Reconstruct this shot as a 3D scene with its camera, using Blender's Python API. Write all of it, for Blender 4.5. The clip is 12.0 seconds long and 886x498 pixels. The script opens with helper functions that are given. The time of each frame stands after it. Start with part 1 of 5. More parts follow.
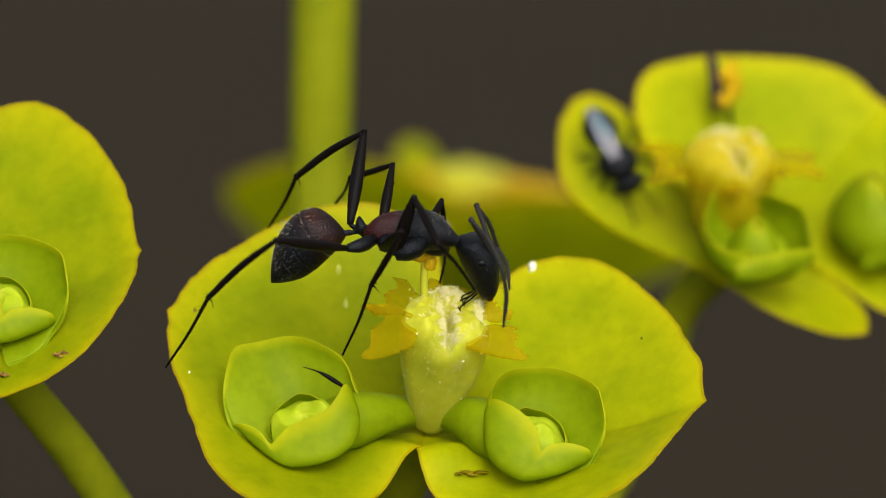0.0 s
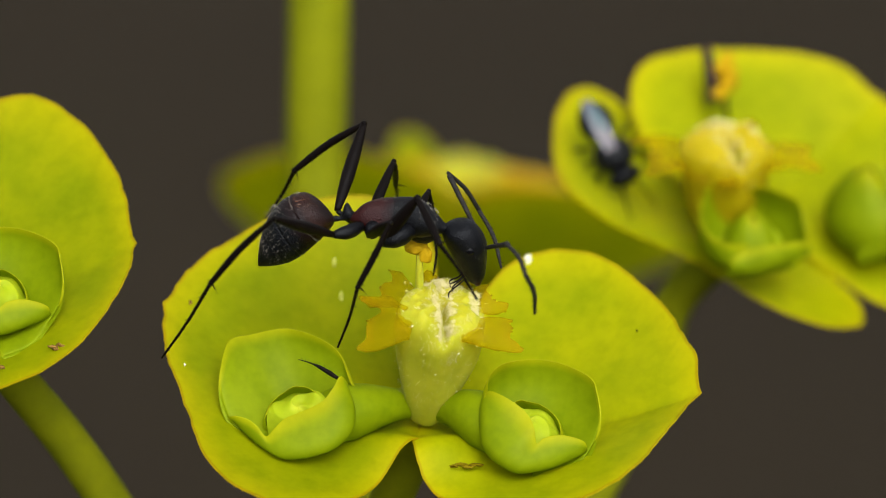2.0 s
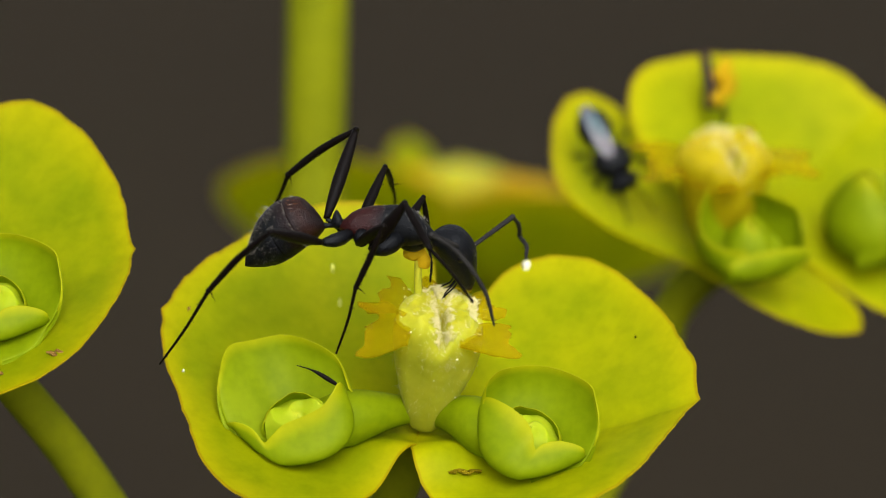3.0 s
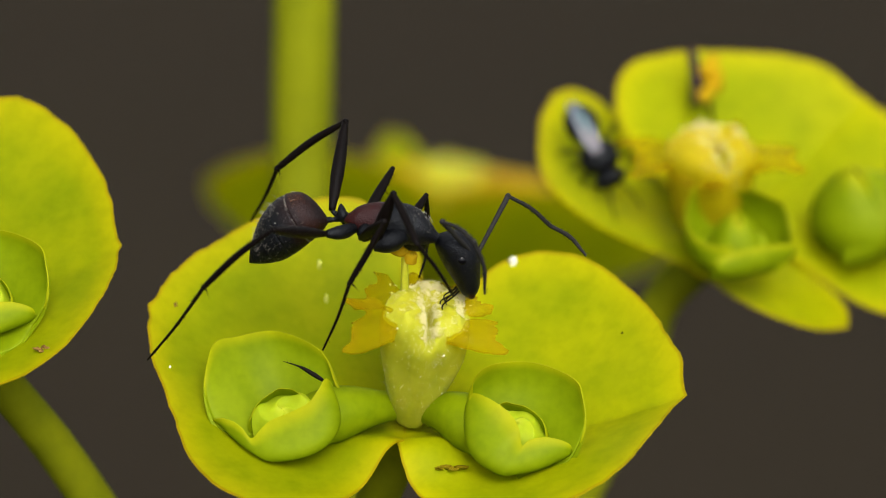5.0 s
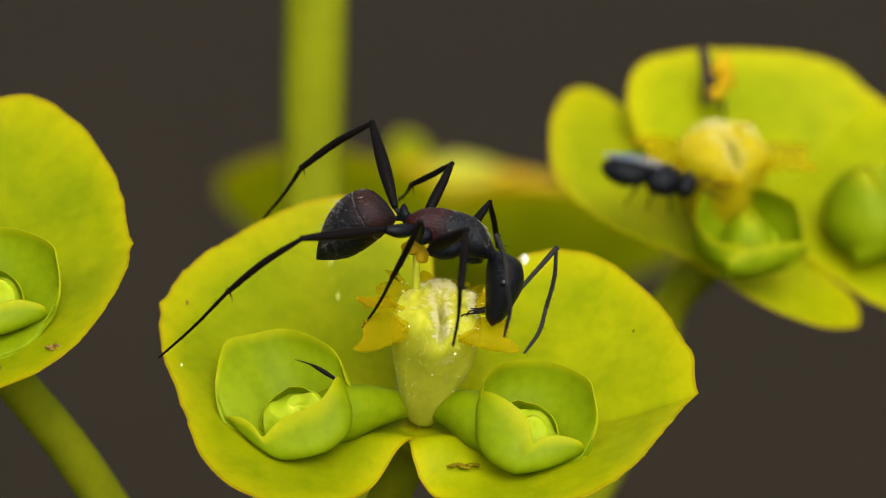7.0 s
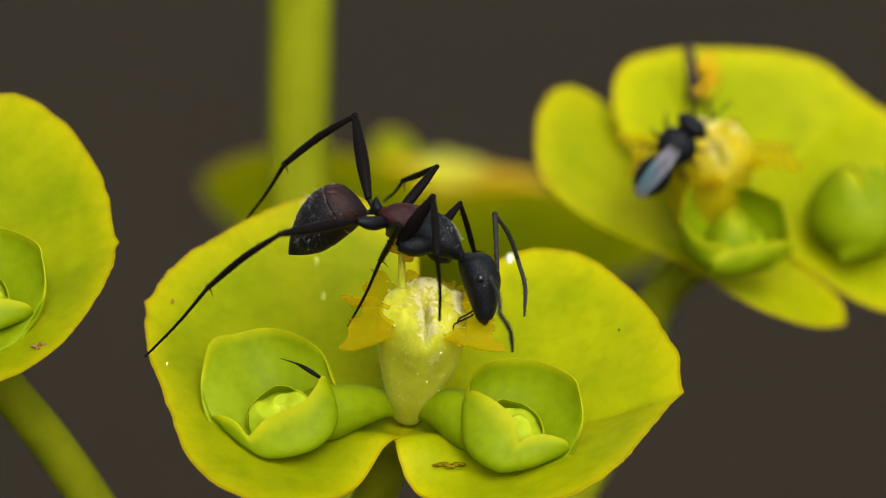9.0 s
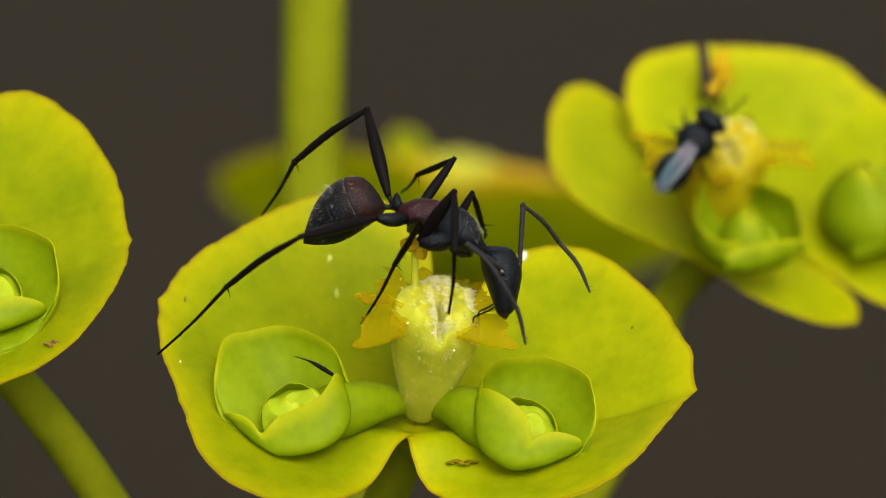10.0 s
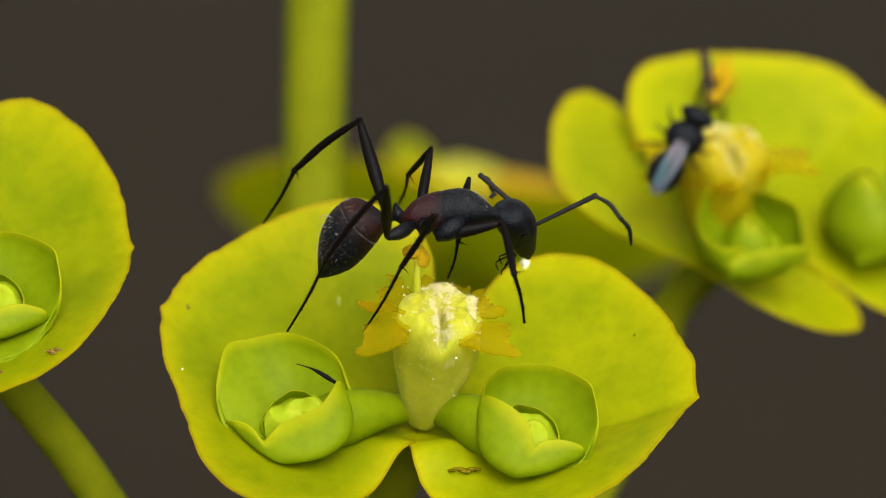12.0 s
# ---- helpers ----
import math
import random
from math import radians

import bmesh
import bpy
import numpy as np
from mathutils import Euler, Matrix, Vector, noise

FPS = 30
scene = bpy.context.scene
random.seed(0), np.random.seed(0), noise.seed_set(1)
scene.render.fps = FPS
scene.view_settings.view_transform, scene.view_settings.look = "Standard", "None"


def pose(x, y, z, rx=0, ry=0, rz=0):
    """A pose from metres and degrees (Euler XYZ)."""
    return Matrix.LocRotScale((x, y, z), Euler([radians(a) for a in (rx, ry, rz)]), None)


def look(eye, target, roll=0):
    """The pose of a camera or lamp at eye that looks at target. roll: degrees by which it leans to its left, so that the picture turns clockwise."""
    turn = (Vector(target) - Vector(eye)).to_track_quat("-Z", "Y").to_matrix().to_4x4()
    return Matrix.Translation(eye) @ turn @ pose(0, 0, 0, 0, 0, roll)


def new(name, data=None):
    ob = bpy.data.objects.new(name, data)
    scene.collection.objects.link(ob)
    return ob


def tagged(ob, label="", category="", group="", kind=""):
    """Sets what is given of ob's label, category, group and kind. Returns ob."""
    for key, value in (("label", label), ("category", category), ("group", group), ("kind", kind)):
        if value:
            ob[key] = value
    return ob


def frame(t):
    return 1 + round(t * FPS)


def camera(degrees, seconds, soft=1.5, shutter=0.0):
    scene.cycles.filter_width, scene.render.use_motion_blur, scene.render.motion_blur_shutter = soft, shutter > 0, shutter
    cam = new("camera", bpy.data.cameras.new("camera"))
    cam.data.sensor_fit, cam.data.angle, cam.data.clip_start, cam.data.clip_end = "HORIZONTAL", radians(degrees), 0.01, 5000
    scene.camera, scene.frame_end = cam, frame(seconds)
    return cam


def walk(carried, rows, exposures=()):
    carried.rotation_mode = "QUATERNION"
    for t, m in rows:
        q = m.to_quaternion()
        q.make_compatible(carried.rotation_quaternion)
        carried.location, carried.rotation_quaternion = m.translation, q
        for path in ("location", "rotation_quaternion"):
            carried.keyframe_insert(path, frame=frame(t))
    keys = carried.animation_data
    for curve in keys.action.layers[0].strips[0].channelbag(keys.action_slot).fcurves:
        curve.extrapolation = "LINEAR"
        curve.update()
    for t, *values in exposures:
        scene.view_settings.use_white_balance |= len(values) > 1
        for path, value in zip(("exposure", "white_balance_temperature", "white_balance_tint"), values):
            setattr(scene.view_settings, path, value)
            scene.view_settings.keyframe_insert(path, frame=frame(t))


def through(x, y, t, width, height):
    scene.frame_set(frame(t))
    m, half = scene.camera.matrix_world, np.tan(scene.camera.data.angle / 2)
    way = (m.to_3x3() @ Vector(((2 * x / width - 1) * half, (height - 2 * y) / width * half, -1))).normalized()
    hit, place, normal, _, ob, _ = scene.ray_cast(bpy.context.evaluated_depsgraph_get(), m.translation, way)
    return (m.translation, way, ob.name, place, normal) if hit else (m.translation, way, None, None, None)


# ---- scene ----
# A black ant feeds on a spurge flower; lengths below are in millimetres unless noted.
MM = 0.001
PITCH = 25.0          # how far the camera looks down, degrees
REACH = 160.0         # camera to the flower's middle
HEIGHT = 0.25         # flower above the soil, metres
cam = camera(11.2, 12.0, soft=1.1)
cam.data.dof.use_dof = True
cam.data.dof.focus_distance = (REACH + 1.0) * MM
cam.data.dof.aperture_fstop = 46.0

# camera-aligned frame; things are placed to its view: x right, y up, z nearer
VIEW_FRAME = pose(0, 0, HEIGHT, 90 - PITCH)
STAND = VIEW_FRAME @ pose(0, 0, REACH * MM)
PER_RAD = 7998.0
SHAKE = (
    (0, 0, 0),
    (0.5, 3, 7),
    (1, 1.5, -9.3),
    (1.5, -15.7, -15),
    (2, -8, -13.3),
    (2.5, 1, -4.3),
    (3, -10.7, -2.7),
    (3.2, -17, -6.3),
    (4.8, -37, -18),
    (5, -34.3, -9.6),
    (5.5, -25, -20.2),
    (6, -19, -19),
    (6.5, -15.3, -14),
    (7, -14, -13),
    (7.2, -21.5, -13),
    (8.8, -25, -13),
    (9, -39.5, -14.8),
    (9.5, -23.5, -9.5),
    (10, -16.3, -19),
    (10.5, -38.5, -10),
    (11, -38.7, -14),
    (11.5, -35.3, -5.3),
    (12, -12.3, -5.7),
)


def camera_rows():
    rows = []
    for t, dx, dy in SHAKE:
        rows.append((t, STAND @ pose(0, 0, 0, math.degrees(dy / PER_RAD), math.degrees(dx / PER_RAD), 0)))
    return rows


walk(cam, camera_rows(), exposures=((0, 1.03), (5.0, 1.06), (12.0, 1.08)))

# ---- light ----
world = bpy.data.worlds.new("overcast_sky")
scene.world = world
world.use_nodes = True
wn = world.node_tree
wn.nodes.clear()
sky = wn.nodes.new("ShaderNodeTexSky")
sky.sky_type = "NISHITA"
sky.sun_disc = False
sky.sun_elevation, sky.sun_rotation = radians(50), radians(164)
sky.dust_density = 4.0
pale = wn.nodes.new("ShaderNodeHueSaturation")
pale.inputs["Saturation"].default_value = 0.25
glow = wn.nodes.new("ShaderNodeBackground")
glow.inputs["Strength"].default_value = 0.11
wout = wn.nodes.new("ShaderNodeOutputWorld")
wn.links.new(sky.outputs["Color"], pale.inputs["Color"])
wn.links.new(pale.outputs["Color"], glow.inputs["Color"])
wn.links.new(glow.outputs["Background"], wout.inputs["Surface"])

sun_data = bpy.data.lights.new("sun", "SUN")
sun_data.energy, sun_data.angle, sun_data.color = 1.55, radians(35), (1.0, 0.95, 0.86)
sun = new("sun", sun_data)
sun.matrix_world = look((0.3, -1.4, 2.0), (0, 0, 0.25))


# ---- materials ----
def mat(name, rough=0.5, spec=0.5):
    m = bpy.data.materials.new(name)
    m.use_nodes = True
    nt = m.node_tree
    b = nt.nodes["Principled BSDF"]
    b.inputs["Roughness"].default_value = rough
    b.inputs["Specular IOR Level"].default_value = spec
    return m, nt, b


def noise_node(nt, scale, detail=3.0, coords="Object", rough=0.55):
    tc = nt.nodes.new("ShaderNodeTexCoord")
    n = nt.nodes.new("ShaderNodeTexNoise")
    n.inputs["Scale"].default_value = scale
    n.inputs["Detail"].default_value = detail
    n.inputs["Roughness"].default_value = rough
    nt.links.new(tc.outputs[coords], n.inputs["Vector"])
    return n


def ramp(nt, src, stops):
    r = nt.nodes.new("ShaderNodeValToRGB")
    els = r.color_ramp.elements
    while len(els) < len(stops):
        els.new(0.5)
    for e, (p, c) in zip(els, stops):
        e.position, e.color = p, (*c, 1)
    nt.links.new(src, r.inputs["Fac"])
    return r


def mix(nt, fac, a, b, how="MIX"):
    m = nt.nodes.new("ShaderNodeMix")
    m.data_type, m.blend_type = "RGBA", how
    for sock, v in ((m.inputs[0], fac), (m.inputs[6], a), (m.inputs[7], b)):
        if isinstance(v, (int, float)):
            sock.default_value = v
        elif isinstance(v, tuple):
            sock.default_value = (*v, 1)
        else:
            nt.links.new(v, sock)
    return m.outputs[2]


def bump(nt, b, src, strength, distance):
    bp = nt.nodes.new("ShaderNodeBump")
    bp.inputs["Strength"].default_value = strength
    bp.inputs["Distance"].default_value = distance
    nt.links.new(src, bp.inputs["Height"])
    nt.links.new(bp.outputs["Normal"], b.inputs["Normal"])


def leaf_material(name, green, deep, margin, rim_from=0.6, through=0.35, rough=0.5, clear=0.0, thread=None, deep_light=0.0):
    """A leaf whose margin is yellower than its middle (u of the UV map runs from middle to margin)."""
    m, nt, b = mat(name, rough, 0.1)
    uv = nt.nodes.new("ShaderNodeUVMap")
    sep = nt.nodes.new("ShaderNodeSeparateXYZ")
    nt.links.new(uv.outputs["UV"], sep.inputs[0])
    blot = noise_node(nt, 330, 4)
    fine = noise_node(nt, 2600, 3)
    mottle = noise_node(nt, 1100, 4)
    body = mix(nt, ramp(nt, blot.outputs["Fac"], ((0.35, (0, 0, 0)), (0.68, (1, 1, 1)))).outputs["Color"], deep, green)
    edge = nt.nodes.new("ShaderNodeMapRange")
    edge.interpolation_type = "SMOOTHSTEP"
    edge.inputs["From Min"].default_value = rim_from
    edge.inputs["From Max"].default_value = 1.0
    nt.links.new(sep.outputs["X"], edge.inputs["Value"])
    col = mix(nt, edge.outputs["Result"], body, margin)
    if thread:
        line = nt.nodes.new("ShaderNodeMapRange")
        line.interpolation_type = "SMOOTHSTEP"
        line.inputs["From Min"].default_value = 0.975
        line.inputs["From Max"].default_value = 0.995
        nt.links.new(sep.outputs["X"], line.inputs["Value"])
        col = mix(nt, line.outputs["Result"], col, thread)
    speck = ramp(nt, fine.outputs["Fac"], ((0.3, (0.93, 0.94, 0.9)), (0.6, (1, 1, 1))))
    col = mix(nt, 1.0, col, speck.outputs["Color"], "MULTIPLY")
    spots = ramp(nt, mottle.outputs["Fac"], ((0.32, (0.87, 0.9, 0.8)), (0.55, (1, 1, 1)), (0.72, (1.0, 1.0, 1.0))))
    col = mix(nt, 1.0, col, spots.outputs["Color"], "MULTIPLY")
    nt.links.new(col, b.inputs["Base Color"])
    bump(nt, b, fine.outputs["Fac"], 0.12, 0.00005)
    if deep_light:
        b.inputs["Subsurface Weight"].default_value = deep_light
        b.inputs["Subsurface Radius"].default_value = (1.0, 0.85, 0.25)
        b.inputs["Subsurface Scale"].default_value = 0.0005
    tr = nt.nodes.new("ShaderNodeBsdfTranslucent")
    nt.links.new(col, tr.inputs["Color"])
    mx = nt.nodes.new("ShaderNodeMixShader")
    mx.inputs[0].default_value = through
    out = nt.nodes["Material Output"]
    nt.links.new(b.outputs[0], mx.inputs[1])
    nt.links.new(tr.outputs[0], mx.inputs[2])
    last = mx.outputs[0]
    if clear:
        see, mc = nt.nodes.new("ShaderNodeBsdfTransparent"), nt.nodes.new("ShaderNodeMixShader")
        see.inputs["Color"].default_value = (0.97, 0.86, 0.25, 1)
        mc.inputs[0].default_value = clear
        nt.links.new(last, mc.inputs[1])
        nt.links.new(see.outputs[0], mc.inputs[2])
        last = mc.outputs[0]
    nt.links.new(last, out.inputs["Surface"])
    return m


BRACT = leaf_material("yellow_green_bract", (0.58, 0.60, 0.002), (0.45, 0.51, 0.002), (0.65, 0.63, 0.002), 0.8, 0.62, thread=(0.54, 0.43, 0.004))
# Greener leaf; its lower brightness also paints in weaker light on these bracts.
GREENER_DIM = leaf_material("greener_dimmed_bract", (0.48, 0.515, 0.002), (0.36, 0.435, 0.002), (0.61, 0.59, 0.002), 0.76, 0.64, thread=(0.54, 0.43, 0.004))
BUDLEAF = leaf_material("fresh_green_bud_leaf", (0.31, 0.40, 0.003), (0.25, 0.34, 0.002), (0.47, 0.49, 0.004), 0.86, 0.5)
CORE = leaf_material("pale_green_bud_core", (0.47, 0.57, 0.018), (0.40, 0.51, 0.01), (0.62, 0.67, 0.05), 0.6, 0.4, deep_light=0.5)
STEM = leaf_material("olive_green_stem", (0.175, 0.19, 0.001), (0.14, 0.157, 0.001), (0.185, 0.20, 0.001), 0.9, 0.1, 0.8)
CUP = leaf_material("yellow_green_cup", (0.45, 0.45, 0.03), (0.37, 0.385, 0.018), (0.41, 0.39, 0.02), 0.6, 0.1, 0.45, deep_light=0.6)
RIPE = leaf_material("ochre_yellow_cup", (0.38, 0.305, 0.003), (0.32, 0.26, 0.002), (0.42, 0.34, 0.006), 0.6, 0.1, 0.45, deep_light=0.4)
GLAND = leaf_material("waxy_yellow_gland", (0.58, 0.52, 0.006), (0.52, 0.44, 0.004), (0.62, 0.46, 0.008), 0.75, 0.5, 0.3, 0.7)
POLLEN = leaf_material("orange_pollen", (0.66, 0.45, 0.008), (0.56, 0.34, 0.005), (0.68, 0.46, 0.008), 0.6, 0.3, 0.7)


def plain_material(name, col, rough, spec=0.5, vary=0.25, scale=1500, relief=0.3, depth=0.00003):
    m, nt, b = mat(name, rough, spec)
    n = noise_node(nt, scale, 4)
    dark = tuple(c * (1 - vary) for c in col)
    nt.links.new(mix(nt, n.outputs["Fac"], dark, tuple(min(1, c * (1 + vary)) for c in col)), b.inputs["Base Color"])
    if relief:
        bump(nt, b, n.outputs["Fac"], relief, depth)
    return m


WOOL = plain_material("white_wool", (0.66, 0.61, 0.30), 0.85, 0.1, 0.2)


def pitted(nt, b, strength=0.8, depth=0.000025):
    """Dull insect skin: close-set pits and a finer grain between them."""
    tc = nt.nodes.new("ShaderNodeTexCoord")
    pit = nt.nodes.new("ShaderNodeTexVoronoi")
    pit.inputs["Scale"].default_value = 17000
    nt.links.new(tc.outputs["Object"], pit.inputs["Vector"])
    grain = noise_node(nt, 34000, 3)
    add = nt.nodes.new("ShaderNodeMath")
    add.operation = "MULTIPLY_ADD"
    add.inputs[1].default_value = 0.5
    nt.links.new(grain.outputs["Fac"], add.inputs[0])
    nt.links.new(pit.outputs["Distance"], add.inputs[2])
    bump(nt, b, add.outputs[0], strength, depth)
    patch = noise_node(nt, 5000, 4)
    gloss = nt.nodes.new("ShaderNodeMapRange")
    gloss.inputs["From Min"].default_value, gloss.inputs["From Max"].default_value = 0.3, 0.7
    gloss.inputs["To Min"].default_value, gloss.inputs["To Max"].default_value = 0.3, 0.55
    nt.links.new(patch.outputs["Fac"], gloss.inputs["Value"])
    nt.links.new(gloss.outputs["Result"], b.inputs["Roughness"])
    # Bluish tint puts the sky's colour into the highlights.
    b.inputs["Specular Tint"].default_value = (0.82, 0.9, 1.0, 1)


def chitin_material(name, col, spec, strength=0.8):
    m, nt, b = mat(name, 0.4, spec)
    n = noise_node(nt, 4000, 4)
    nt.links.new(mix(nt, n.outputs["Fac"], tuple(c * 0.5 for c in col), tuple(c * 1.5 for c in col)), b.inputs["Base Color"])
    pitted(nt, b, strength)
    return m


CHITIN = chitin_material("black_chitin", (0.0018, 0.0018, 0.0024), 0.17)
LIMB = chitin_material("dark_brown_chitin", (0.0036, 0.0023, 0.0018), 0.06, 0.4)
FEELER = plain_material("grey_downy_chitin", (0.018, 0.017, 0.016), 0.65, 0.1, 0.5, 7000, 0.8, 0.00006)
EYE = plain_material("glossy_black_eye", (0.002, 0.002, 0.003), 0.18, 0.25, 0.2, 20000, 0.1, 0.00001)
JAW = plain_material("reddish_brown_jaw", (0.016, 0.005, 0.003), 0.35, 0.2, 0.4, 5000)
# Added golden hairs that stand in for the abdomen's coppery sheen.
GOLD_SHEEN = plain_material("golden_sheen_hairs", (0.55, 0.22, 0.06), 0.5, 0.4, 0.1, 3000, 0)
HAIR = plain_material("pale_bristles", (0.42, 0.39, 0.34), 0.5, 0.4, 0.1, 3000, 0)


def wing_material():
    """Film over a dark body; its pale bluish and pinkish sheen is painted in."""
    m, nt, b = mat("sheen_painted_wing", 0.3, 0.5)
    n = noise_node(nt, 700, 3)
    nt.links.new(ramp(nt, n.outputs["Fac"], ((0.35, (0.05, 0.11, 0.13)), (0.5, (0.13, 0.115, 0.14)), (0.65, (0.17, 0.14, 0.155)))).outputs["Color"], b.inputs["Base Color"])
    b.inputs["Thin Film Thickness"].default_value = 420
    b.inputs["Thin Film IOR"].default_value = 1.5
    return m


WING = wing_material()
CURL = plain_material("pale_yellow_scrap", (0.52, 0.54, 0.10), 0.6, 0.2, 0.15)
DUST = plain_material("white_speck", (0.82, 0.80, 0.6), 0.7, 0.3, 0.1)
RUST = plain_material("rusty_brown_stain", (0.22, 0.12, 0.02), 0.7, 0.3, 0.4, 2500)

SCAB = leaf_material("olive_brown_scab", (0.40, 0.35, 0.004), (0.22, 0.14, 0.004), (0.46, 0.44, 0.003), 0.6, 0.3, 0.6)


def red_backed(name, stops, rough=0.4):
    """Black chitin with a dark red part; u of the UV map runs along the piece."""
    m, nt, b = mat(name, rough, 0.16)
    uv = nt.nodes.new("ShaderNodeUVMap")
    sep = nt.nodes.new("ShaderNodeSeparateXYZ")
    nt.links.new(uv.outputs["UV"], sep.inputs[0])
    n = noise_node(nt, 2200, 4)
    add = nt.nodes.new("ShaderNodeMath")
    add.operation = "MULTIPLY_ADD"
    add.inputs[1].default_value = 0.16
    nt.links.new(n.outputs["Fac"], add.inputs[0])
    nt.links.new(sep.outputs["X"], add.inputs[2])
    nt.links.new(ramp(nt, add.outputs[0], stops).outputs["Color"], b.inputs["Base Color"])
    pitted(nt, b)
    return m


BLACK, RED = (0.002, 0.002, 0.0026), (0.020, 0.0033, 0.0025)
CHEST = red_backed("red_and_black_chitin", ((0.0, (0.02, 0.006, 0.005)), (0.1, RED), (0.36, RED), (0.5, BLACK)), 0.34)
# Dark red base; its brightest stop also paints in a metallic glow.
ABDOMEN = red_backed("black_chitin_with_red_base", ((0.0, (0.006, 0.003, 0.0025)), (0.12, (0.007, 0.0028, 0.002)), (0.22, (0.017, 0.0045, 0.0024)), (0.31, (0.009, 0.0028, 0.002)), (0.4, (0.007, 0.0025, 0.002)), (0.52, BLACK)), 0.32)


def soil_material():
    m, nt, b = mat("brown_soil", 0.95, 0.1)
    big, small = noise_node(nt, 7, 5), noise_node(nt, 240, 6)
    col = mix(nt, big.outputs["Fac"], (0.0152, 0.0114, 0.0064), (0.0210, 0.0162, 0.0096))
    col = mix(nt, 0.5, col, ramp(nt, small.outputs["Fac"], ((0.3, (0.5, 0.5, 0.5)), (0.7, (1, 1, 1)))).outputs["Color"], "MULTIPLY")
    nt.links.new(col, b.inputs["Base Color"])
    bump(nt, b, small.outputs["Fac"], 0.6, 0.004)
    return m


SOIL = soil_material()


# ---- building helpers ----
class Shape:
    """Vertices in millimetres, faces, and a UV pair for each vertex."""

    def __init__(self):
        self.v, self.f, self.t = [], [], []

    def grid(self, rows, uvs, wrap=False):
        base, nr, nc = len(self.v), len(rows), len(rows[0])
        for r, tr in zip(rows, uvs):
            self.v += [tuple(p) for p in r]
            self.t += list(tr)
        for i in range(nr - 1):
            for j in range(nc if wrap else nc - 1):
                k = (j + 1) % nc
                a, b = base + i * nc, base + (i + 1) * nc
                self.f.append((a + j, a + k, b + k, b + j))
        return base

    def strip(self, one, other):
        """A band between two rows of vertices, with vertices of its own so that the edge stays crisp."""
        base, n = len(self.v), len(one)
        for i in (*one, *other):
            self.v.append(self.v[i])
            self.t.append(self.t[i])
        for j in range(n - 1):
            self.f.append((base + j, base + j + 1, base + n + j + 1, base + n + j))

    def mesh(self, name):
        me = bpy.data.meshes.new(name)
        me.from_pydata([tuple(c * MM for c in p) for p in self.v], [], self.f)
        uv = me.uv_layers.new(name="UVMap")
        t = np.array(self.t, dtype=np.float32)
        idx = np.zeros(len(me.loops), dtype=np.int32)
        me.loops.foreach_get("vertex_index", idx)
        uv.data.foreach_set("uv", t[idx].ravel())
        me.polygons.foreach_set("use_smooth", [True] * len(me.polygons))
        me.update()
        return me


def part(name, shape, material, parent, label="", at=None):
    ob = new(name, shape.mesh(name))
    ob.data.materials.append(material)
    ob.parent = parent
    if at is not None:
        ob.matrix_basis = at
    if label:
        ob["label"] = label
    return ob


def thing(name, x, y, z, label, category, group=""):
    ob = new(name)
    ob.empty_display_size = 0.002
    ob.matrix_basis = VIEW_FRAME @ pose(x * MM, y * MM, z * MM)
    return tagged(ob, label, category, group)


def vec(*p):
    return np.array(p, dtype=float)


def unit(a):
    return a / max(np.linalg.norm(a), 1e-9)


def smooth_path(pts, n):
    """A Catmull-Rom line of n points through pts."""
    p = np.array(pts, dtype=float)
    p = np.vstack((2 * p[0] - p[1], p, 2 * p[-1] - p[-2]))
    out = []
    for s in np.linspace(0, len(p) - 3 - 1e-6, n):
        i, f = int(s), s - int(s)
        a, b, c, d = p[i:i + 4]
        out.append(0.5 * (2 * b + (c - a) * f + (2 * a - 5 * b + 4 * c - d) * f ** 2 + (3 * b - a - 3 * c + d) * f ** 3))
    return np.array(out)


def tube(s, pts, radii, seg=10, flat=1.0, side=(0, 0, 1)):
    """A round or flattened rod along pts."""
    pts = np.array(pts, dtype=float)
    n = len(pts)
    radii = np.interp(np.linspace(0, 1, n), np.linspace(0, 1, len(radii)), radii)
    rows, uvs = [], []
    ref = np.array(side, dtype=float)
    for i in range(n):
        d = unit(pts[min(i + 1, n - 1)] - pts[max(i - 1, 0)])
        y = np.cross(ref, d)
        if np.linalg.norm(y) < 0.05:
            y = np.cross((0.3, 1, 0.2), d)
        y = unit(y)
        z = np.cross(d, y)
        ring = [pts[i] + radii[i] * (y * math.cos(a) + flat * z * math.sin(a)) for a in np.arange(seg) * 2 * math.pi / seg]
        rows.append(ring)
        uvs.append([(i / (n - 1), j / seg) for j in range(seg)])
    base = s.grid(rows, uvs, wrap=True)
    s.f.append(tuple(base + j for j in reversed(range(seg))))
    s.f.append(tuple(base + (n - 1) * seg + j for j in range(seg)))


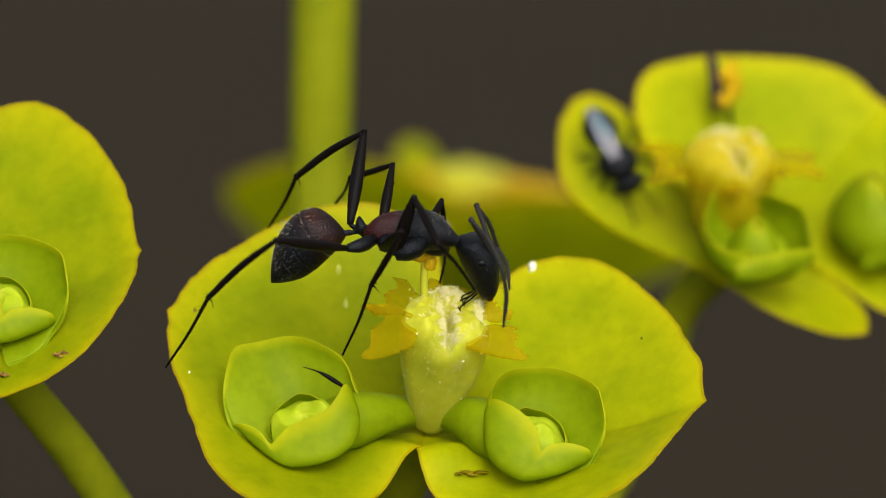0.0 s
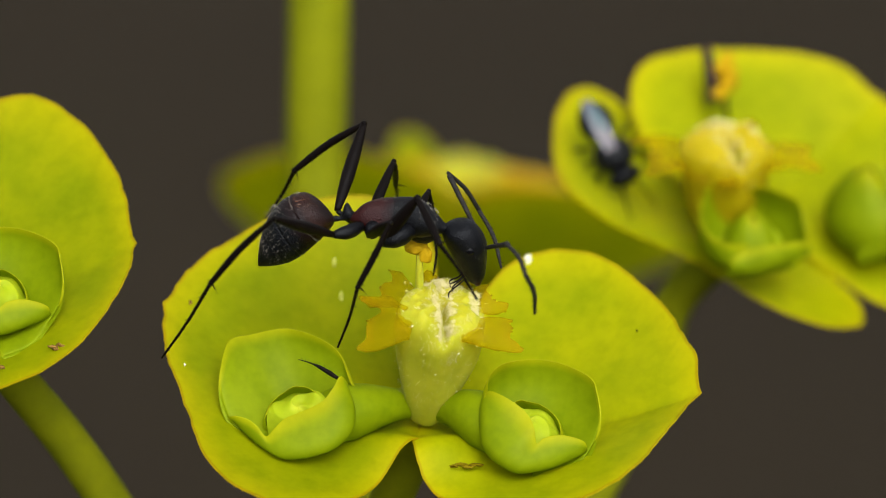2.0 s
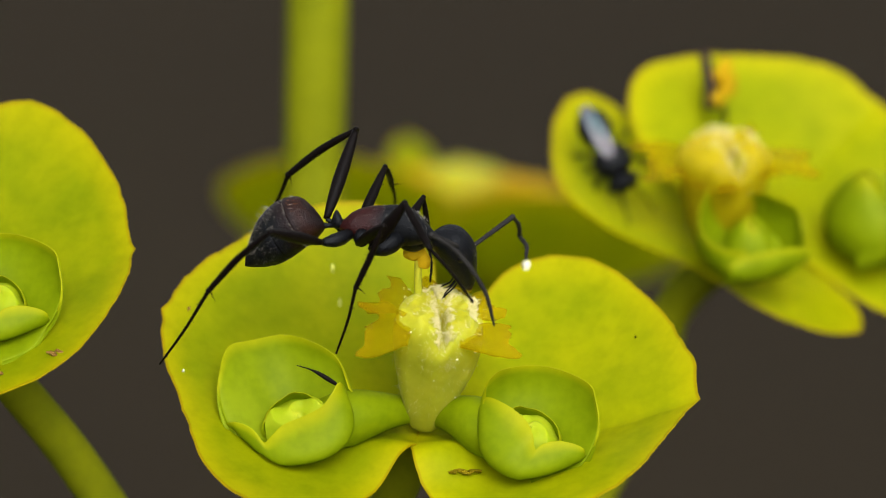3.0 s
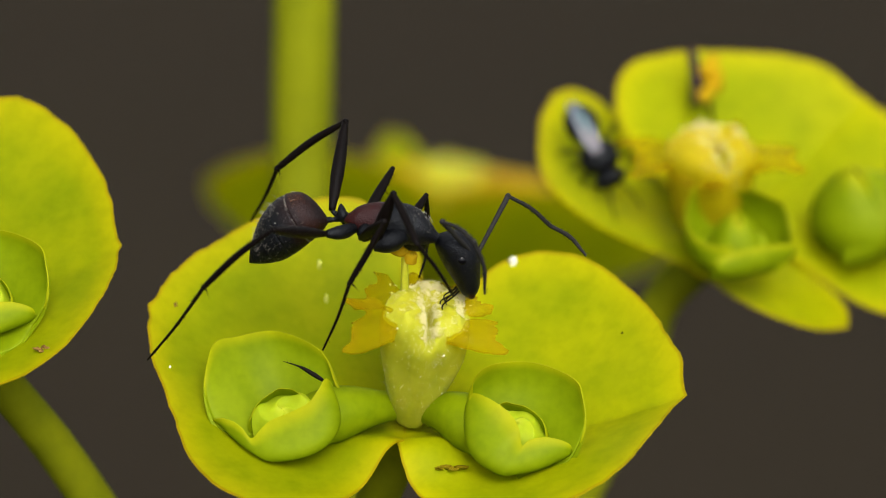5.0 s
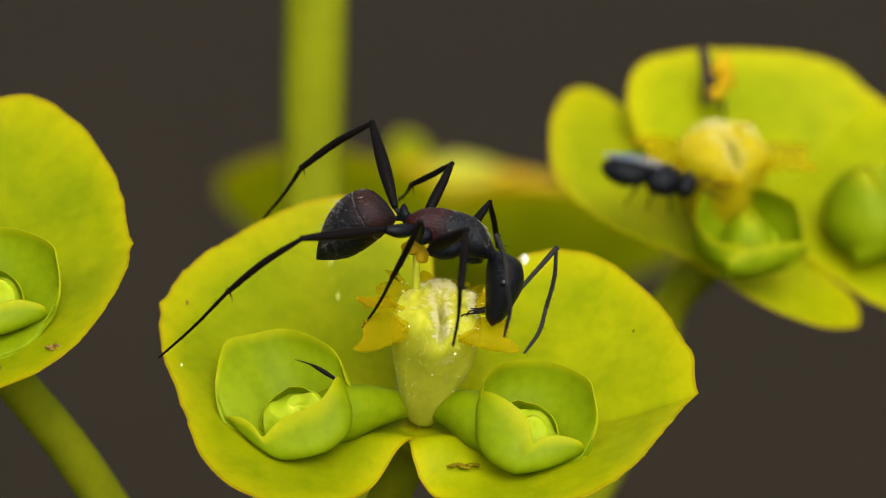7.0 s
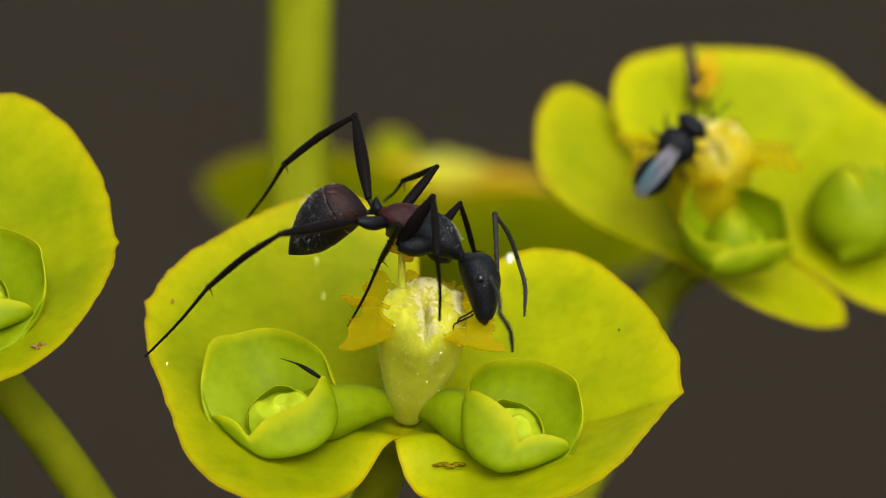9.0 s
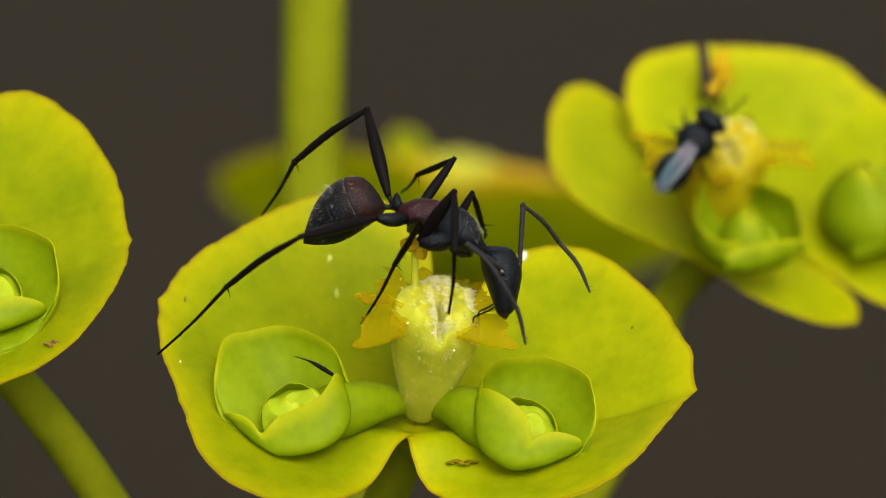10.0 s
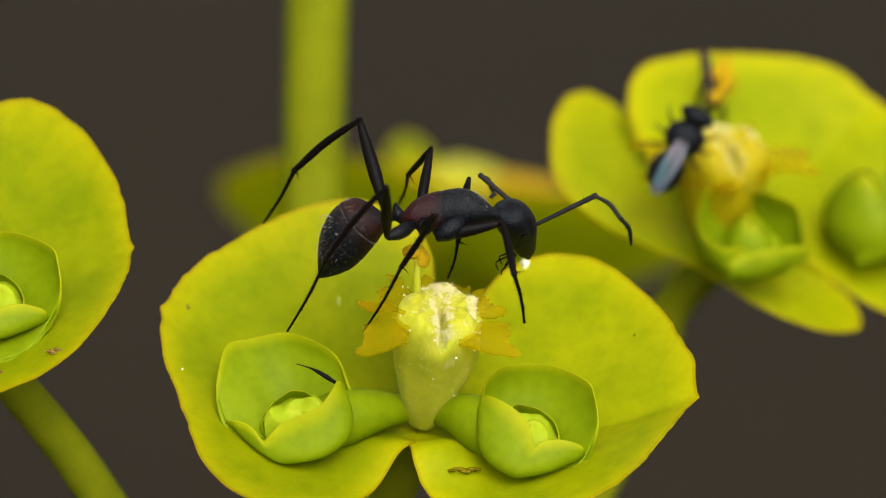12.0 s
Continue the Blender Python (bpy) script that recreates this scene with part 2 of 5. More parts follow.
def body(s, sections, seg=24, rings=28, seams=()):
    """A body along x from sections (x, centre y, half height, half width), pinched at its seams."""
    a = np.array(sections, dtype=float)
    k = smooth_path(a, rings)
    x0, x1 = a[0, 0], a[-1, 0]
    rows, uvs = [], []
    for x, yc, ry, rz in k:
        pinch = 1 - sum(deep * math.exp(-((x - at) / 0.035) ** 2) for at, deep in seams)
        ry, rz = max(ry * pinch, 0.01), max(rz * pinch, 0.01)
        rows.append([(x, yc + ry * math.cos(w), rz * math.sin(w)) for w in np.arange(seg) * 2 * math.pi / seg])
        uvs.append([((x - x0) / (x1 - x0), j / seg) for j in range(seg)])
    base = s.grid(rows, uvs, wrap=True)
    s.f.append(tuple(base + j for j in reversed(range(seg))))
    s.f.append(tuple(base + (len(k) - 1) * seg + j for j in range(seg)))


def lump(s, c, r, seg=14, rough=0.0, seed=0.0):
    """An uneven rounded lump with centre c and half sizes r."""
    rows, uvs = [], []
    n = seg // 2 + 1
    for i in range(n + 1):
        th = math.pi * i / n
        row = []
        for j in range(seg):
            ph = 2 * math.pi * j / seg
            d = vec(math.sin(th) * math.cos(ph), math.sin(th) * math.sin(ph), math.cos(th))
            k = 1 + rough * noise.noise(Vector(d * 1.7) + Vector((seed, seed * 0.7, 3)))
            row.append(vec(*c) + d * vec(*r) * k)
        rows.append(row)
        uvs.append([(i / n, j / seg) for j in range(seg)])
    s.grid(rows, uvs, wrap=True)


def bristle(s, p, d, length, r):
    """A thin tapering hair from p towards d."""
    p, d = np.array(p, dtype=float), unit(np.array(d, dtype=float))
    y = unit(np.cross(d, (0.31, 0.52, 0.79)))
    z = np.cross(d, y)
    b = len(s.v)
    for a in (0, 2.094, 4.189):
        s.v.append(tuple(p + r * (y * math.cos(a) + z * math.sin(a))))
        s.t.append((0, 0))
    s.v.append(tuple(p + d * length))
    s.t.append((1, 0))
    s.f += [(b, b + 1, b + 3), (b + 1, b + 2, b + 3), (b + 2, b, b + 3)]


def frame_of(e1, n):
    n = unit(np.array(n, dtype=float))
    e1 = np.array(e1, dtype=float)
    e1 = unit(e1 - n * (e1 @ n))
    return e1, np.cross(n, e1), n


def bract_point(e1, e2, n, x, y, cup):
    return e1 * x + e2 * y + n * (cup * (x * x + y * y))


def bract(s, e1, n, radii, cup, centre=4.5, tip=0.15, thick=0.2, wave=0.09, seed=0.0, fold=0.15, lobe=None, tip_at=0.0):
    """A broad cupped leaf on a node at the origin. radii: from its middle, all round from the tip's direction."""
    e1, e2, n = frame_of(e1, n)
    seg, rings = 132, 20
    m = len(radii)
    ring = smooth_path([(r, 0, 0) for r in (*radii[-2:], *radii, *radii[:3])], (m + 4) * 12 + 1)[:, 0]
    def rad(a):
        f = (a / (2 * math.pi) * m + 2) * 12
        return float(np.interp(f, np.arange(len(ring)), ring))
    layers = []
    for side in (0, 1):
        rows, uvs = [], []
        for i in range(rings + 1):
            q = i / rings
            row = []
            for j in range(seg):
                a = 2 * math.pi * j / seg
                away = abs((a - radians(tip_at) + math.pi) % (2 * math.pi) - math.pi)
                r = rad(a) + tip * math.exp(-(away / 0.05) ** 2)
                r += 0.05 * noise.noise(Vector((9 * math.cos(a), 9 * math.sin(a), seed)))
                r += 0.045 * noise.noise(Vector((38 * math.cos(a), 40 * math.sin(a), seed + 5)))
                x, y = centre + q * r * math.cos(a), q * r * math.sin(a)
                p = bract_point(e1, e2, n, x, y, cup)
                rr = math.hypot(x, y)
                lift = wave * noise.noise(Vector((x * 0.35, y * 0.35, seed))) * min(1, rr / 4)
                lift += 0.022 * noise.noise(Vector((x * 1.3, y * 1.3, seed + 2)))
                lift -= fold * math.exp(-math.sqrt(y * y + 0.004) / 1.1) * min(1, max(0, x - 0.5) / 4)
                if lobe is not None:
                    turn = max(0, math.cos(math.atan2(y, x) - radians(lobe)))
                    lift += 1.1 * turn ** 2 * math.exp(-((rr - 2.3) / 1.3) ** 2)
                nn = unit(n - 2 * cup * (e1 * x + e2 * y))
                edge = thick * (1 - 0.75 * q ** 6)
                row.append(p + nn * (lift - side * edge))
            rows.append(row)
            uvs.append([(q, j / seg) for j in range(seg)])
        layers.append(s.grid(rows if side == 0 else rows, uvs, wrap=True))
    last = rings * seg
    round_ = [last + j for j in (*range(seg), 0)]
    s.strip([layers[0] + j for j in round_], [layers[1] + j for j in round_])


def bud_leaf(s, fr, sd, ax, size, start, end, bulge, rim, seed=0.0, thick=0.26, swell=None):
    """One cupped leaf of a bud, rooted from start to end (degrees round the axis). rim: (degrees, out, up) along its upper edge."""
    pts = [(o * math.cos(radians(d)), o * math.sin(radians(d)), z) for d, o, z in rim]
    nu, nt_ = 48, 16
    edge = smooth_path(pts, nu + 1)
    def place(x, y, z):
        return (fr * x + sd * y + ax * z) * size
    layers = []
    for side in (0, 1):
        rows, uvs = [], []
        for i in range(nt_ + 1):
            q = i / nt_
            row, uvr = [], []
            for j in range(nu + 1):
                f = j / nu
                th = radians(start + (end - start) * f)
                c, sn = math.cos(th), math.sin(th)
                top = edge[j]
                b = bulge * (1 + 0.06 * noise.noise(Vector((f * 3, seed, 1))))
                if swell:
                    off = (math.degrees(th) - swell[0] + 180) % 360 - 180
                    b *= 1 + swell[1] * math.exp(-(off / 45) ** 2)
                low = vec(0.45 * c, 0.45 * sn, 0.1)
                out = vec(b * 1.45 * c, b * 1.45 * sn, 0.15 + top[2] * 0.38)
                p = low * (1 - q) ** 2 + out * 2 * q * (1 - q) + top * q * q
                p = p + vec(c, sn, 0.3) * 0.05 * noise.noise(Vector((f * 4, q * 3, seed)))
                inward = unit(vec(-c, -sn, 0.25)) * thick * (1 - 0.82 * q ** 3) * side
                row.append(place(*(p + inward)))
                uvr.append((max(q, abs(2 * f - 1) ** 8 * 0.9), f))
            rows.append(row)
            uvs.append(uvr)
        layers.append(s.grid(rows, uvs))
    n = nu + 1
    line = [i * n for i in range(nt_)] + [nt_ * n + j for j in range(n)] + [i * n + nu for i in reversed(range(nt_))]
    s.strip([layers[0] + k for k in line], [layers[1] + k for k in line])


def bud(parent, x, y, z, axis, size, leaves, seed, heart):
    """A leafy bud: cupped leaves round a pale core of smooth folded lobes, heart: (x, y, up, radius) of each."""
    at = pose(x * MM, y * MM, z * MM)
    ax = unit(np.array(axis, dtype=float))
    fr, sd, _ = frame_of((1, 0, 0), ax)
    core = Shape()
    rows, uvs = [], []
    for i in range(41):
        q = i / 40
        row = []
        for k in range(72):
            a = 2 * math.pi * k / 72
            x, y = 1.15 * q * math.cos(a), 1.1 * q * math.sin(a) + 0.3 * (1 - q)
            up = sum(math.exp(5 * (hz - ((x - hx) ** 2 + (y - hy) ** 2) / (1.8 * r))) for hx, hy, hz, r in heart)
            z = max(0.55, math.log(up + 1e-6) / 5 - 0.3)
            z += 0.3 * q * (1 - q) * 2 * (1 - abs(math.sin(1.5 * a + 4.5 * q + seed))) + 0.05 * noise.noise(Vector((x * 2.2, y * 2.2, seed)))
            row.append((fr * x + sd * y + ax * z) * size)
        rows.append(row)
        uvs.append([(0.9 * (1 - q), k / 72) for k in range(72)])
    core.grid(rows, uvs, wrap=True)
    whole = part("bud", core, CORE, parent, "pale green folded bud core", at)
    for k, (start, end, bulge, rim, *swell) in enumerate(leaves):
        s = Shape()
        bud_leaf(s, fr, sd, ax, size, start, end, bulge, rim, seed + k, 0.26 if bulge > 1.3 else 0.16, swell)
        part("bud_leaf" if bulge > 1.3 else "inner_bud_leaf", s, BUDLEAF, whole)
    return whole


LEFT_BUD = (
    (20, 205, 1.95, ((31, 2.26, 1.6), (51, 2.62, 2.2), (66, 2.7, 2.5), (86, 2.97, 2.6), (101, 3.24, 2.6), (118, 3.3, 2.7), (133, 3.4, 2.9), (147, 3.16, 2.5), (160, 3.03, 1.8), (166, 2.84, 1.0))),
    (168, 410, 1.62, ((172, 2.72, 1.0), (179, 2.28, 1.4), (188, 1.81, 1.45), (203, 1.57, 1.4), (220, 1.49, 1.2), (225, 1.17, 1.4), (234, 0.69, 1.6), (303, 0.51, 1.8), (344, 1.06, 2.1), (363, 1.45, 2.4), (376, 1.77, 2.55), (380, 2.0, 2.0)), 335, 0.5),
    (30, 180, 1.15, ((40, 1.0, 1.6), (59, 0.75, 2.0), (80, 0.55, 2.15), (105, 0.6, 2.1), (130, 0.8, 1.85), (155, 1.05, 1.5), (174, 1.2, 1.2))))
LEFT_HEART = ((-0.95, 0.5, 1.65, 0.42), (-0.3, 0.3, 1.7, 0.5), (-0.1, 0.95, 1.75, 0.5), (0.75, 0.65, 1.9, 0.5), (0.3, 1.4, 1.75, 0.45))
RIGHT_BUD = (
    (-85, 150, 1.9, ((-70, 2.0, 0.1), (-40, 2.15, 0.4), (-11, 2.2, 0.8), (-3, 2.4, 1.3), (6, 2.49, 1.9), (21, 2.5, 2.4), (33, 2.54, 2.65), (55, 2.49, 2.55), (76, 2.48, 2.5), (97, 2.42, 2.5), (118, 2.39, 2.5), (134, 2.27, 2.3), (138, 2.15, 1.8))),
    (135, 350, 1.62, ((157, 1.9, 1.9), (154, 1.8, 2.4), (153, 1.32, 2.4), (156, 0.72, 2.3), (192, 0.21, 2.1), (275, 0.52, 1.9), (281, 0.91, 1.5), (302, 0.8, 1.55), (326, 1.0, 1.6), (337, 1.44, 1.6), (342, 1.99, 1.45), (346, 2.1, 1.0)), 205, 0.4),
    (-20, 150, 1.05, ((-19, 1.1, 1.1), (3, 1.1, 1.3), (29, 1.0, 1.6), (64, 0.8, 1.9), (100, 0.7, 2.05), (122, 0.85, 2.1), (140, 1.1, 1.8))))
RIGHT_HEART = ((0.1, 0.15, 1.85, 0.4), (0.6, -0.02, 1.65, 0.4), (-0.45, 0.7, 1.9, 0.42), (0.4, 0.7, 1.75, 0.42), (0.15, -0.25, 1.4, 0.4))
FAR_BUD = (
    (85, 270, 1.6, ((91, 1.5, 3.5), (99, 1.65, 4.3), (125, 1.6, 3.8), (155, 1.8, 3.2), (185, 2.0, 2.6), (210, 1.95, 2.2), (235, 1.6, 1.95), (252, 1.1, 1.75), (260, 0.7, 1.5))),
    (-50, 120, 1.8, ((-26, 2.31, 1.8), (-10, 2.01, 2.2), (10, 1.81, 2.7), (30, 1.4, 2.9), (65, 1.1, 3.0), (115, 1.0, 2.8), (130, 1.1, 2.1))),
    (-125, -10, 1.7, ((-120, 1.77, 1.0), (-116, 2.01, 1.6), (-102, 1.64, 1.8), (-74, 1.59, 2.0), (-43, 1.85, 2.0), (-25, 2.33, 1.8), (-14, 2.23, 1.2))),
    (60, 330, 1.2, ((70, 0.35, 2.3), (110, 0.12, 2.55), (170, 0.06, 2.65), (230, 0.1, 2.5), (280, 0.2, 2.3), (320, 0.5, 1.9))),
    (-110, 110, 1.25, ((-100, 0.8, 1.6), (-50, 0.2, 2.3), (0, -0.12, 2.7), (50, 0.15, 2.55), (100, 0.8, 2.0))))
FAR_HEART = ((-0.3, 0.2, 2.0, 0.6), (0.6, 0.2, 1.9, 0.6), (0.2, -0.5, 1.7, 0.6))
CLOSED_BUD = (
    (40, 320, 1.9, ((50, 0.35, 2.6), (110, 0.12, 3.0), (180, 0.1, 3.05), (250, 0.12, 3.0), (310, 0.35, 2.6))),
    (-120, 90, 1.9, ((-110, 0.8, 1.6), (-60, 0.2, 2.8), (0, -0.1, 3.15), (50, 0.2, 2.8), (80, 0.8, 1.8))))


def cyathium(parent, axis, length, width, toward, seed, detail=1.0, foot=(0, 0, 0), skin=CUP):
    """The little cup flower: a tapering cup with a slit, fleshy mouth, and wool along the slit and over the mouth."""
    ax = unit(np.array(axis, dtype=float))
    f, g, _ = frame_of(toward, ax)
    prof = smooth_path([(0.16, 0, 0), (0.36, 0.03, 0), (0.55, 0.17, 0), (0.74, 0.38, 0), (0.90, 0.58, 0), (0.99, 0.76, 0), (0.95, 0.86, 0), (0.82, 0.91, 0), (0.6, 0.93, 0), (0.3, 0.935, 0), (0.02, 0.93, 0)], 56)

    def relief(u, v):
        """Fleshy lobes and the slit, in millimetres above the mouth; u towards the viewer, v across."""
        up = 0.2 * math.exp(-((u - 0.35) ** 2 + (v - 0.44) ** 2) / 0.07) + 0.18 * math.exp(-((u - 0.3) ** 2 + (v + 0.42) ** 2) / 0.07)
        up += 0.3 * math.exp(-((u + 0.5) ** 2 + v * v) / 0.12) + 0.22 * math.exp(-((u + 0.3) ** 2 + (v - 0.68) ** 2) / 0.05)
        up += 0.16 * noise.noise(Vector((u * 4.5, v * 4.5, seed))) + 0.1 * noise.noise(Vector((u * 11, v * 11, seed)))
        start = min(1, max(0, (u + 0.3) / 0.3))
        return up - 0.55 * math.exp(-(v / 0.09) ** 2) * start * start

    def mouth(u, v):
        r = min(0.96, math.hypot(u, v))
        h = float(np.interp(-r, -prof[36:, 0], prof[36:, 1]))
        return (f * u + g * v) * width + ax * (h * length + relief(u, v))

    def wall(q, a):
        r = float(np.interp(q, prof[:36, 1], prof[:36, 0])) * width
        d = f * math.cos(a) + g * math.sin(a)
        return d, d * r + ax * q * length

    s = Shape()
    rows, uvs = [], []
    seg = 84
    for k, (r, h, _z) in enumerate(prof):
        row = []
        top = min(1, max(0, (k - 27) / 10))
        for j in range(seg):
            a = 2 * math.pi * j / seg
            rr = r * width * (1 + 0.04 * math.cos(5 * a + 0.6) * min(1, h * 1.6) * (1 - top) + 0.07 * noise.noise(Vector((math.cos(a) * 2, math.sin(a) * 2, h * 3 + seed))) + 0.02 * noise.noise(Vector((math.cos(a) * 7, math.sin(a) * 7, h * 9 + seed))))
            row.append((f * math.cos(a) + g * math.sin(a)) * rr + ax * (h * length + top * relief(r * math.cos(a), r * math.sin(a))))
        rows.append(row)
        uvs.append([(k / 55, j / seg) for j in range(seg)])
    s.grid(rows, uvs, wrap=True)
    rng = random.Random(seed)
    cup = part("flower_cup", s, skin, parent, "downy yellow-green cup" if skin is CUP else "ochre yellow cup", pose(foot[0] * MM, foot[1] * MM, foot[2] * MM))
    if detail > 0.5:
        h = Shape()
        for _ in range(320):
            a, q = rng.uniform(-2.2, 2.2), rng.uniform(0.2, 0.95)
            d, p = wall(q, a)
            bristle(h, p, d + ax * rng.uniform(-0.7, 0.8) + vec(rng.uniform(-.6, .6), 0, 0), rng.uniform(0.08, 0.3), 0.0032)
        tagged(part("down", h, WOOL, cup, "fine white down"), kind="stuff")
        s = Shape()
        for i in range(16):
            d, p = wall(rng.uniform(0.3, 0.92), rng.uniform(-1.5, 1.5))
            r = rng.uniform(0.012, 0.05)
            lump(s, p + d * r * 0.5, (r, r * 0.8, r), 8, 0.5, i)
        tagged(part("pollen", s, DUST, cup, "scattered white pollen grains"), kind="stuff")
    w = Shape()
    def tuft(u, v, long=0.15):
        p = mouth(u, v)
        if noise.noise(Vector((u * 7, v * 7, seed))) < -0.12:
            return
        out = ax * rng.uniform(0.1, 1) + f * rng.uniform(-0.5, 1) + g * rng.uniform(-0.9, 0.9)
        bristle(w, p - ax * 0.02, out, rng.uniform(0.04, long), 0.009)
    for _ in range(int(5000 * detail)):
        u = rng.uniform(-0.2, 0.93)
        tuft(u, rng.choice((-1, 1)) * (0.15 - 0.07 * max(0, u - 0.5)) + rng.gauss(0, 0.05))
    for _ in range(int(4200 * detail)):
        tuft(rng.gauss(-0.5, 0.17), rng.gauss(0.04, 0.15), 0.22)
    for _ in range(int(1500 * detail)):
        tuft(rng.uniform(-0.55, 0.3), rng.gauss(0.68, 0.055), 0.2)
    for _ in range(int(4500 * detail)):
        u, v = rng.uniform(-0.85, 0.6), rng.uniform(-0.8, 0.85)
        if noise.noise(Vector((u * 3.5 + 7, v * 3.5, seed))) > 0.05:
            tuft(u, v, 0.14)
    for _ in range(int(160 * detail)):
        tuft(rng.gauss(-0.65, 0.06), rng.gauss(-0.4, 0.05), 0.2)
    for _ in range(int(420 * detail)):
        q = 0.97 - 0.32 * rng.random() ** 1.6
        d, p = wall(q, rng.gauss(0, 0.22))
        bristle(w, p - d * 0.01, d * rng.uniform(0.2, 1) + ax * rng.uniform(-1, 0.4) + g * rng.uniform(-.7, .7), rng.uniform(0.05, 0.16), 0.007)
    tagged(part("wool", w, WOOL, cup, "creamy white wool in the cup's mouth"), kind="stuff")
    return cup


def gland(parent, at, out, up, wide, deep, seed, horns=0.3, skin=GLAND):
    """A flat waxy crescent with two horns, reaching from at towards out."""
    o, sd, u = frame_of(out, up)
    s = Shape()
    layers = []
    for side in (0, 1):
        rows, uvs = [], []
        for i in range(11):
            q = i / 10
            row = []
            for j in range(31):
                v = -1 + 2 * j / 30
                reach = deep * (0.88 + horns * max(0, abs(v) - 0.62) ** 1.3 * 0.7 + 0.3 * noise.noise(Vector((v * 1.9, seed, 1))) + 0.1 * noise.noise(Vector((v * 5, seed, 2))))
                half = wide * (0.55 + 0.45 * min(1, q * 1.6) - 0.2 * max(0, q - 0.7) + 0.1 * noise.noise(Vector((q * 5, seed, 6 + (v > 0)))))
                p = np.array(at) + o * reach * q + sd * v * half * (1 + 0.25 * horns * q)
                p = p + u * (0.14 * math.sin(3.4 * v + seed) * q + 0.06 * math.sin(7 * v + 2 * seed) * q - 0.2 * q * q + 0.05 * noise.noise(Vector((v * 3, q * 3, seed))) - side * 0.12 * (1 - 0.7 * q ** 4))
                row.append(p)
            rows.append(row)
            uvs.append([(q, j / 30) for j in range(31)])
        layers.append(s.grid(rows, uvs))
    rim = [i * 31 for i in range(11)] + [310 + j for j in range(31)] + [i * 31 + 30 for i in reversed(range(11))]
    s.strip([layers[0] + k for k in rim], [layers[1] + k for k in rim])
    return part("gland", s, skin, parent, "waxy yellow horned gland")


# ---- ground and stems ----
def ground():
    me = bpy.data.meshes.new("ground")
    bm = bmesh.new()
    bmesh.ops.create_grid(bm, x_segments=120, y_segments=120, size=1.0)
    for v in bm.verts:
        x, y = v.co.x, v.co.y
        v.co.x, v.co.y = 60 * x * abs(x) ** 2.5, 60 * y * abs(y) ** 2.5
        d = math.hypot(v.co.x, v.co.y)
        v.co.z = 0.012 * noise.noise(Vector((v.co.x * 6, v.co.y * 6, 0))) + 0.2 * min(1, d / 20) * noise.noise(Vector((v.co.x * 0.2, v.co.y * 0.2, 4)))
    bm.to_mesh(me)
    bm.free()
    me.materials.append(SOIL)
    return tagged(new("ground", me), "bare dark brown soil", "soil", kind="structure")


ground()

UMBEL = vec(-6.9, -19.6, -16.0)
DOWN = vec(0, -0.906, -0.423)


def stems():
    root = thing("spurge_plant", 0, 0, 0, "smooth olive-green spurge stem branching into flower stalks", "plant")
    def stalk(name, pts, radii, label=""):
        s = Shape()
        tube(s, smooth_path(pts, 40), radii, 14)
        return part(name, s, STEM, root, label)
    foot = UMBEL + DOWN * ((HEIGHT / MM + UMBEL @ -DOWN) + 4)
    stalk("main_stem", (foot, (foot + UMBEL) / 2 + vec(1.5, 0, 1), UMBEL), (1.9, 1.5, 1.3))
    stalk("stalk", (UMBEL, (-3.6, -13.5, -10.5), (-1.59, -9.2, -7.0), (-0.75, -7.0, -4.3)), (0.85, 0.8, 0.75))
    stalk("stalk", (UMBEL, (-12.65, -9.3, -9.4), (-15.4, -5.3, -6.6), (-17.4, -2.9, -5.3), (-19.3, -2.9, -3.9)), (0.85, 0.8, 0.75, 0.75))
    stalk("stalk", (UMBEL, (4.0, -13, -23), (8.46, -6.0, -25), (9.6, -2.6, -25), (11.4, -0.5, -22.3)), (0.9, 0.85, 0.8))
    stalk("tall_stalk", (UMBEL, (-5.3, -10, -28), (-5.0, -3.8, -34), (-5.3, 2, -36), (-5.24, 7.1, -36), (-5.15, 12.3, -36), (-5.0, 22, -35)), (1.2, 1.3, 1.35), "yellow-green upright stalk")
    stalk("stalk", (UMBEL, (-3, -10, -45), (0.8, -4.5, -75), (0.8, -2.2, -75)), (1.1, 1.0, 0.9))


stems()

# ---- flower heads ----
UP = vec(0, 0.766, 0.643)
AWAY = vec(0, 0.643, -0.766)


def around(deg):
    return vec(math.cos(radians(deg)), 0, 0) + AWAY * math.sin(radians(deg))


LEFT_BRACT = (5.24, 5.04, 4.87, 4.81, 5.22, 6.11, 7.22, 7.65, 7.01, 6.15, 5.5, 5.35, 4.55, 4.7, 4.9, 5.36, 6.35, 7.99, 8.36, 7.73, 6.78, 6.09, 5.7, 5.46)
RIGHT_BRACT = (5.20, 5.48, 5.53, 5.83, 6.31, 7.02, 7.56, 7.44, 6.13, 4.95, 4.8, 4.65, 4.5, 4.74, 5.12, 5.39, 5.54, 5.65, 5.85, 5.76, 5.59, 5.35, 5.07, 5.01)
BACK_BRACT = (6.15, 6.4, 6.41, 6.43, 6.68, 7.23, 7.85, 7.32, 5.93, 4.56, 4.37, 4.17, 3.98, 3.78, 3.59, 3.4, 4.48, 7.54, 7.27, 6.77, 6.49, 6.38, 6.36, 6.34)
SIDE_BRACT = (4.3, 4.65, 5.29, 6.16, 7.36, 8.43, 8.39, 7.45, 5.86, 5.32, 5.05, 4.77, 4.5, 4.88, 5.26, 5.6, 5.79, 5.31, 5.08, 4.65, 4.29, 4.08, 4.06, 4.19)


